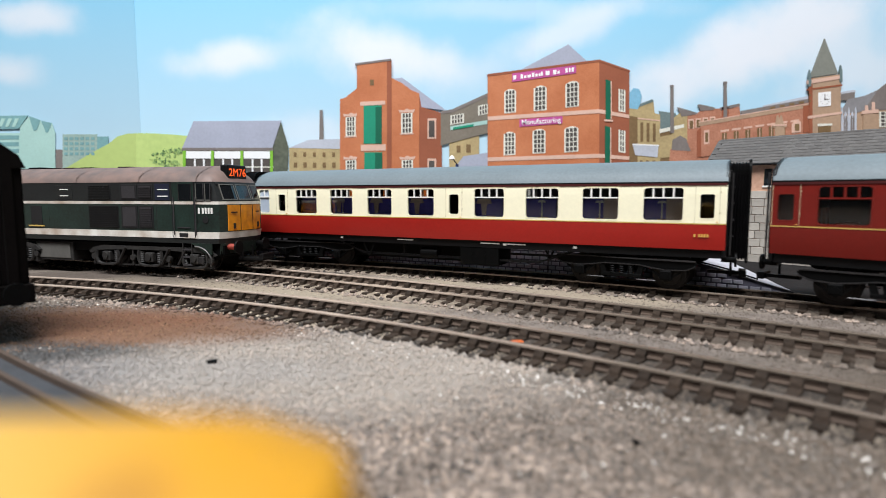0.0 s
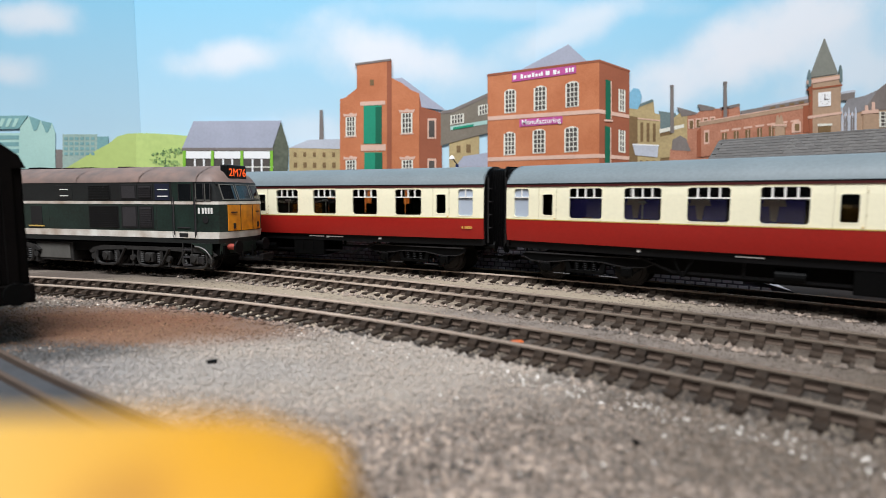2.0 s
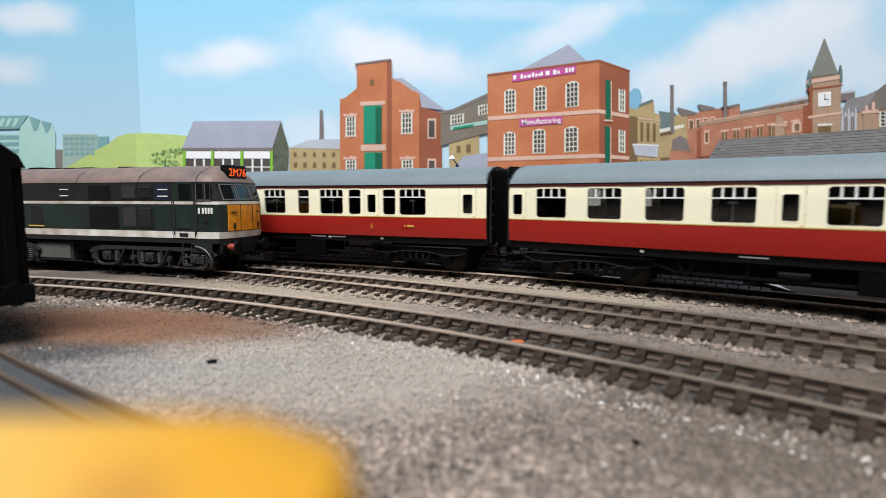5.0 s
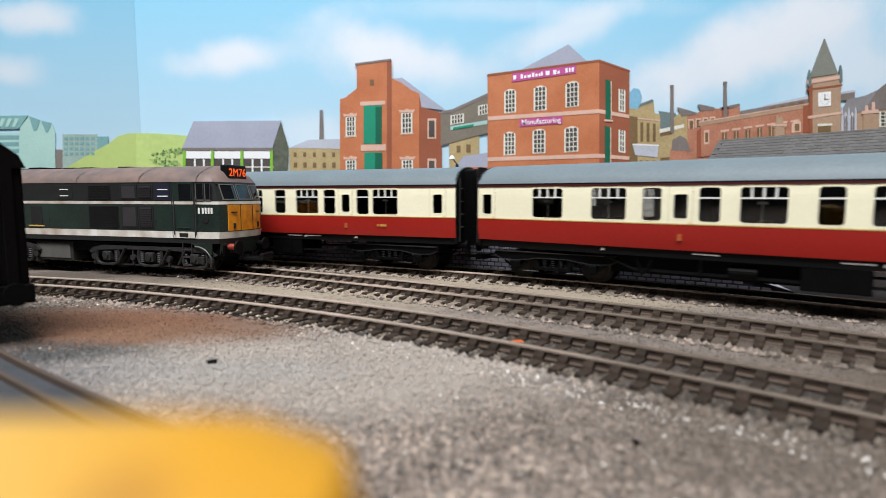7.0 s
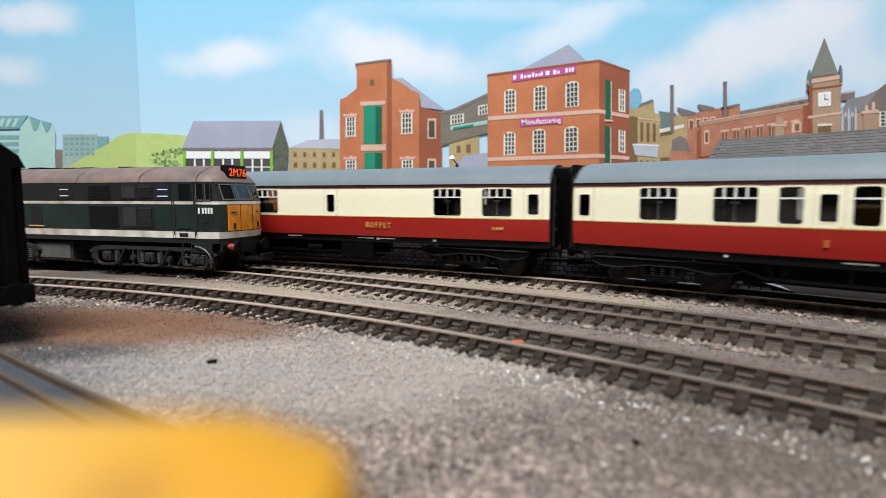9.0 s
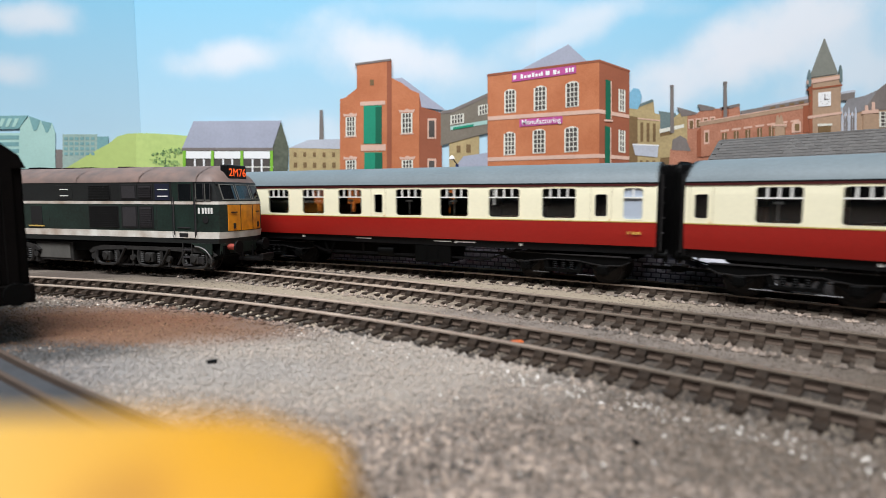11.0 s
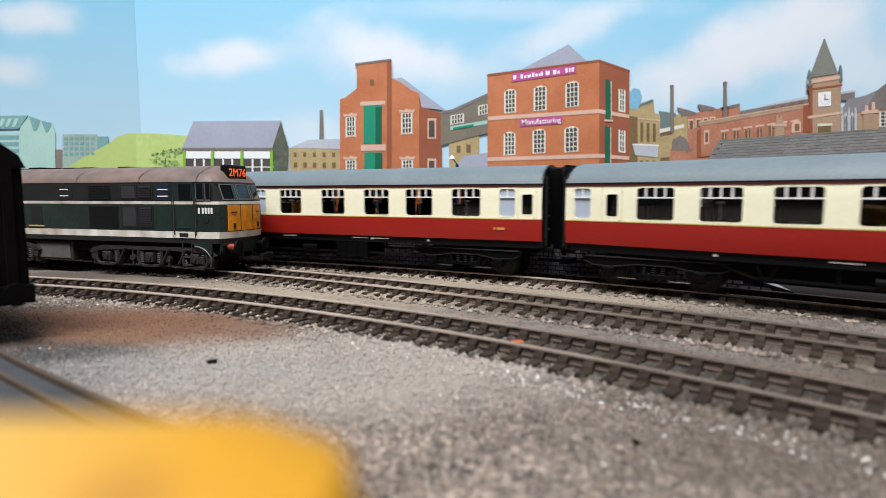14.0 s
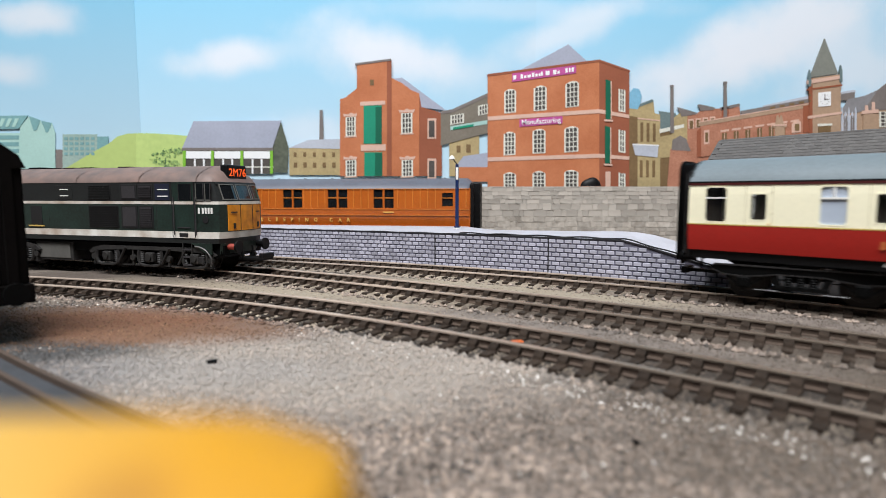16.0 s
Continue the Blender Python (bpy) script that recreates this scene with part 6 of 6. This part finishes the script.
    part("end_box", box(81, 88.5, -17.2, -14.6, 4.4, 7.6, bevel=0.3), FRAME_EDGE, root)
    root.matrix_basis = mm(-193.3, 301.2, RAIL_Z, 0, 0, -17.0)
    return root


def sleeping_car():
    root = thing("sleeping_car", "varnished teak sleeping car with a grey roof beside the platform", "railway coach")
    L = 118.0
    bm = bmesh.new()
    pairs = [-87, -52, -16.5, 19, 54.4]
    holes = []
    for c in pairs:
        holes += [(c - 7.6, c - 0.7, 27.5, 41.2), (c + 0.7, c + 7.6, 27.5, 41.2)]
    holes.append((98, 106, 29, 38.5))
    for turn in (0, 180):
        m = mm(0, 0, 0, 0, 0, turn)
        hs = holes if turn == 0 else [(-b, -a, c, d) for a, b, c, d in holes]
        o = part("body_side", body_panel(-L, L, (13.0, 20, 26.6, 41.6), hs), TEAK, root)
        o.matrix_basis = m
        if turn == 0:
            for a, b, c, d in hs:
                w = part("window", box(a, b, -17.6, -17.3, c, d), DARKGLASS, root)
                part("window_bar", box(a, b, -18.4, -17.5, 34.6, 35.2), TEAK_BEAD, w)
            x = -L + 4
            while x < L:
                if not any(a - 1 < x < b + 1 for a, b, c, d in hs):
                    part("bead", box(x - 0.3, x + 0.3, -18.75, -18.2, 27.4, 41.2), TEAK_BEAD, root)
                x += 5.6
            for z in (26.4, 22.0, 14.0, 41.2):
                part("bead", box(-L, L, -18.75 + (0.6 if z < 16 else 0), -18.0 + (0.6 if z < 16 else 0), z, z + 0.5), TEAK_BEAD, root)
            lettering("lettering", "SLEEPING CAR", 3.7, GOLD, root, mm(-7, -18.7, 18.4, 90), 0.1, 3.3, 0.1)
            part("number_bar", box(54, 62, -18.8, -18.3, 24.0, 24.9), GOLD, root)
            part("number_bar", box(109, 110.2, -18.6, -18.0, 16.6, 19.4), GOLD, root)
    prof = [(-18.4, 41.6), (-17.6, 43.2), (-15.5, 45.2), (-11, 47.6), (-5, 49.2), (0, 49.6)]
    prof = prof + [(-y, z) for y, z in prof[-2::-1]]
    part("roof", loft([[(x, y, z) for y, z in prof] for x in (-L, -L + 3, L - 3)] + [[(L, y * 0.9, 41.6 + (z - 41.6) * 0.7) for y, z in prof]]), TEAK_ROOF, root, smooth=True)
    for x in range(-100, 101, 22):
        part("roof_vent", cyl(1.2, 1.2, (x, -4, 49.5), r2=0.8, seg=10), ROOF_GREY, root)
    for s in (-1, 1):
        part("end_wall", box(s * L - 0.6, s * L + 0.6, -18, 18, 13, 42), TEAK if s > 0 else TEAK, root)
        part("gangway", box(*sorted((s * L, s * (L + 7))), -7.5, 7.5, 12, 46, bevel=0.6), BLACK, root)
        part("end_post", box(*sorted((s * L, s * (L + 2.5))), -17, -11, 12, 45, bevel=0.4), BLACK, root)
        b = part("bogie_frame", box(s * 80 - 24, s * 80 + 24, -14, 14, 4.5, 9, bevel=0.5), UNDER, root)
        for dx in (-17, 17):
            o = part("wheelset", wheelset_mesh(6.4, 6.4), WHEEL, b)
            o.matrix_basis = mm(s * 80 + dx, 0, 0)
    part("underframe", box(-L + 1, L - 1, -15, 15, 9, 13.2), UNDER, root)
    d = Vector((0.988, -0.155))
    end = Vector((19.0, 396.0))
    c = end - d * L + Vector((0.155, 0.988)) * 18.3
    root.matrix_basis = mm(c.x, c.y, RAIL_Z, 0, 0, math.degrees(math.atan2(d.y, d.x)))
    h = d.copy()
    track("rear siding behind the platform for the teak car", lambda s: c + h * s, -220, 120, 500, 500)


def platform_lamp():
    root = thing("platform_lamp", "dark blue platform lamp post with a white shade", "street lamp", mm(9.2, 361, 18.6))
    part("base", cyl(1.9, 1.6, (0, 0, 0.8), seg=14), LAMP_BLUE, root)
    part("base_ring", cyl(2.4, 0.6, (0, 0, 0.3), seg=14), WHITE, root)
    part("post", cyl(1.25, 42, (0, 0, 21), seg=14, r2=1.05), LAMP_BLUE, root, smooth=True)
    part("label_plate", box(-0.8, 0.8, -1.5, -1.0, 32, 40, bevel=0.2), WHITE, root)
    part("bracket", loft([[(-4.2 * math.sin(a), 0.5 * math.cos(k), 42 + 4.2 * (1 - math.cos(a)) * 0 + 4.4 * math.sin(min(a * 1.2, 1.57)) + 0.5 * math.sin(k)) for k in (0, 1.57, 3.14, 4.71)] for a in [i * 0.17 for i in range(9)]]), BLACK, root)
    part("shade", cyl(2.2, 2.2, (-3.4, 0, 46.6), r2=0.8, seg=16), WHITE, root, "white enamel lamp shade")
    part("bulb", cyl(0.8, 1.2, (-3.4, 0, 45.2), seg=10), WHITE, root)


def dark_van():
    """The dark vehicle on the siding; only its end comes into view."""
    root = thing("goods_van", "sooty dark brown van standing on the siding", "railway wagon")
    prof = [(-17.5, 45), (-16, 48.4), (-12.5, 51.2), (-7, 53.2), (0, 54)]
    prof = prof + [(-y, z) for y, z in prof[-2::-1]]
    part("roof", loft([[(x, y, z) for y, z in prof] for x in (-62, 62.5)]), VAN_DARK, root, smooth=True)
    part("body", box(-61, 61, -17, 17, 13, 45.2, bevel=0.4), VAN_DARK, root)
    for y in range(-15, 16, 3):
        part("plank", box(61, 61.5, y - 1.35, y + 1.35, 14, 45), VAN_DARK, root)
    for y in (-13, 13):
        part("end_post", box(61.4, 62.6, y - 1.2, y + 1.2, 11, 47), VAN_DARK, root)
    part("lamp_iron", box(62.0, 63.0, 9.0, 10.2, 39.5, 43.5, bevel=0.3), PANEL, root)
    part("underframe", box(-62, 62, -15, 15, 9.6, 13.2), VAN_DARK, root)
    part("buffer_beam", box(60, 63, -17.5, 17.5, 8.4, 13.6, bevel=0.3), VAN_DARK, root)
    for y in (-11.5, 11.5):
        b = part("buffer", cyl(1.4, 6, (66, y, 12.0), "x", 14), VAN_DARK, root)
        part("buffer_head", cyl(3.0, 1.0, (69.0, y, 12.0), "x", 18), UNDER, b)
    for x in (-35, 35):
        o = part("wheelset", wheelset_mesh(6.4, 6.4), WHEEL, root)
        o.matrix_basis = mm(x, 0, 0)
        for q in (-1, 1):
            part("axle_guard", box(x - 5, x + 5, 13.6 * q - 1, 13.6 * q + 1, 3.6, 11), UNDER, root)
    return root


def yellow_block():
    root = thing("yellow_toy_block", "bright yellow plastic block with rounded corners on the ground", "block")
    bm = bmesh.new()
    add_box(bm, -34, -1.2, 8.6, 19.5, 0, 34.6, bevel=5.1)
    part("shell", bm, YELLOW, root, smooth=True)


def black_dome():
    bm = bmesh.new()
    bmesh.ops.create_uvsphere(bm, u_segments=16, v_segments=10, radius=1.0)
    bmesh.ops.delete(bm, geom=[v for v in bm.verts if v.co.z < -0.01], context="VERTS")
    for v in bm.verts:
        v.co = Vector((v.co.x * 8.5, v.co.y * 3.5, v.co.z * 7.2 * (1 + 0.1 * math.sin(3 * v.co.x))))
    edge = [e for e in bm.edges if e.is_boundary]
    bmesh.ops.contextual_create(bm, geom=edge)
    o = part("black_dome", bm, BLACK, smooth=True)
    o.matrix_basis = mm(123, 459.5, 47.9)
    tagged(o, "small black dome resting on the stone wall", "dome")


def debris():
    for x, y, s in ((-56, 130, 1.5), (31.5, 86, 1.0)):
        bm = bmesh.new()
        bmesh.ops.create_icosphere(bm, subdivisions=1, radius=s)
        for v in bm.verts:
            v.co = Vector((v.co.x * random.uniform(0.7, 1.6), v.co.y * random.uniform(0.6, 1.2), max(-0.4, v.co.z * random.uniform(0.2, 0.7))))
        o = part("coal_lump", bm, UNDER)
        o.matrix_basis = mm(x, y, 0.4)
        tagged(o, "small dark lump of coal on the ballast", "coal")
    o = part("orange_scrap", box(-1.6, 1.6, -1.0, 1.0, 0, 0.5, bevel=0.2), mat("orange_scrap", srgb(190, 92, 40), 0.6, vary=0.2))
    o.matrix_basis = mm(20, 144, 1.2, 0, 3, 20)
    tagged(o, "orange plastic scrap lying between the rails", "scrap")


room()
ground()
tracks()
platform()
stone_wall()
side_pad()
station_building()
backscene()
TRAIN = coaches()
loco()
sleeping_car()
platform_lamp()
VAN = dark_van()
VAN.matrix_basis = mm(-173.5, 172, RAIL_Z - 0.8, 0, 0, -36)
yellow_block()
black_dome()
debris()


def motions():
    """The train runs to the viewer's right along the oval."""
    run = ((0, 326.2), (0.5, 358.2), (1, 396.0), (1.5, 435.6), (2, 475.6), (2.5, 515.0), (3, 552.7), (3.5, 590.3), (4, 633.2), (4.6, 687.5), (5.25, 754.4), (5.8, 815.5), (6.5, 896.5),
           (7, 960.2), (7.5, 1032.0), (8, 1103.6), (8.5, 1179.3), (9, 1255.3), (9.5, 1330.0), (10.25, 1439.3), (11, 1549.0), (11.5, 1623.0), (12, 1700.5), (12.5, 1774.6),
           (13, 1848.3), (13.5, 1924.3), (14, 2000.3), (14.5, 2072.6), (15, 2147.0), (15.5, 2222.5), (16, 2299.0))
    for k, coach in enumerate(TRAIN):
        rows = []
        for t, q in run:
            s = q - 249.5 * k + (4.0 if k == 0 else 0.0)
            a, b = loop_line(s - 92), loop_line(s + 92)
            m = (a + b) / 2
            rows.append((t, mm(m.x, m.y, RAIL_Z, 0, 0, math.degrees(math.atan2(b.y - a.y, b.x - a.x)))))
        walk(coach, rows)


motions()
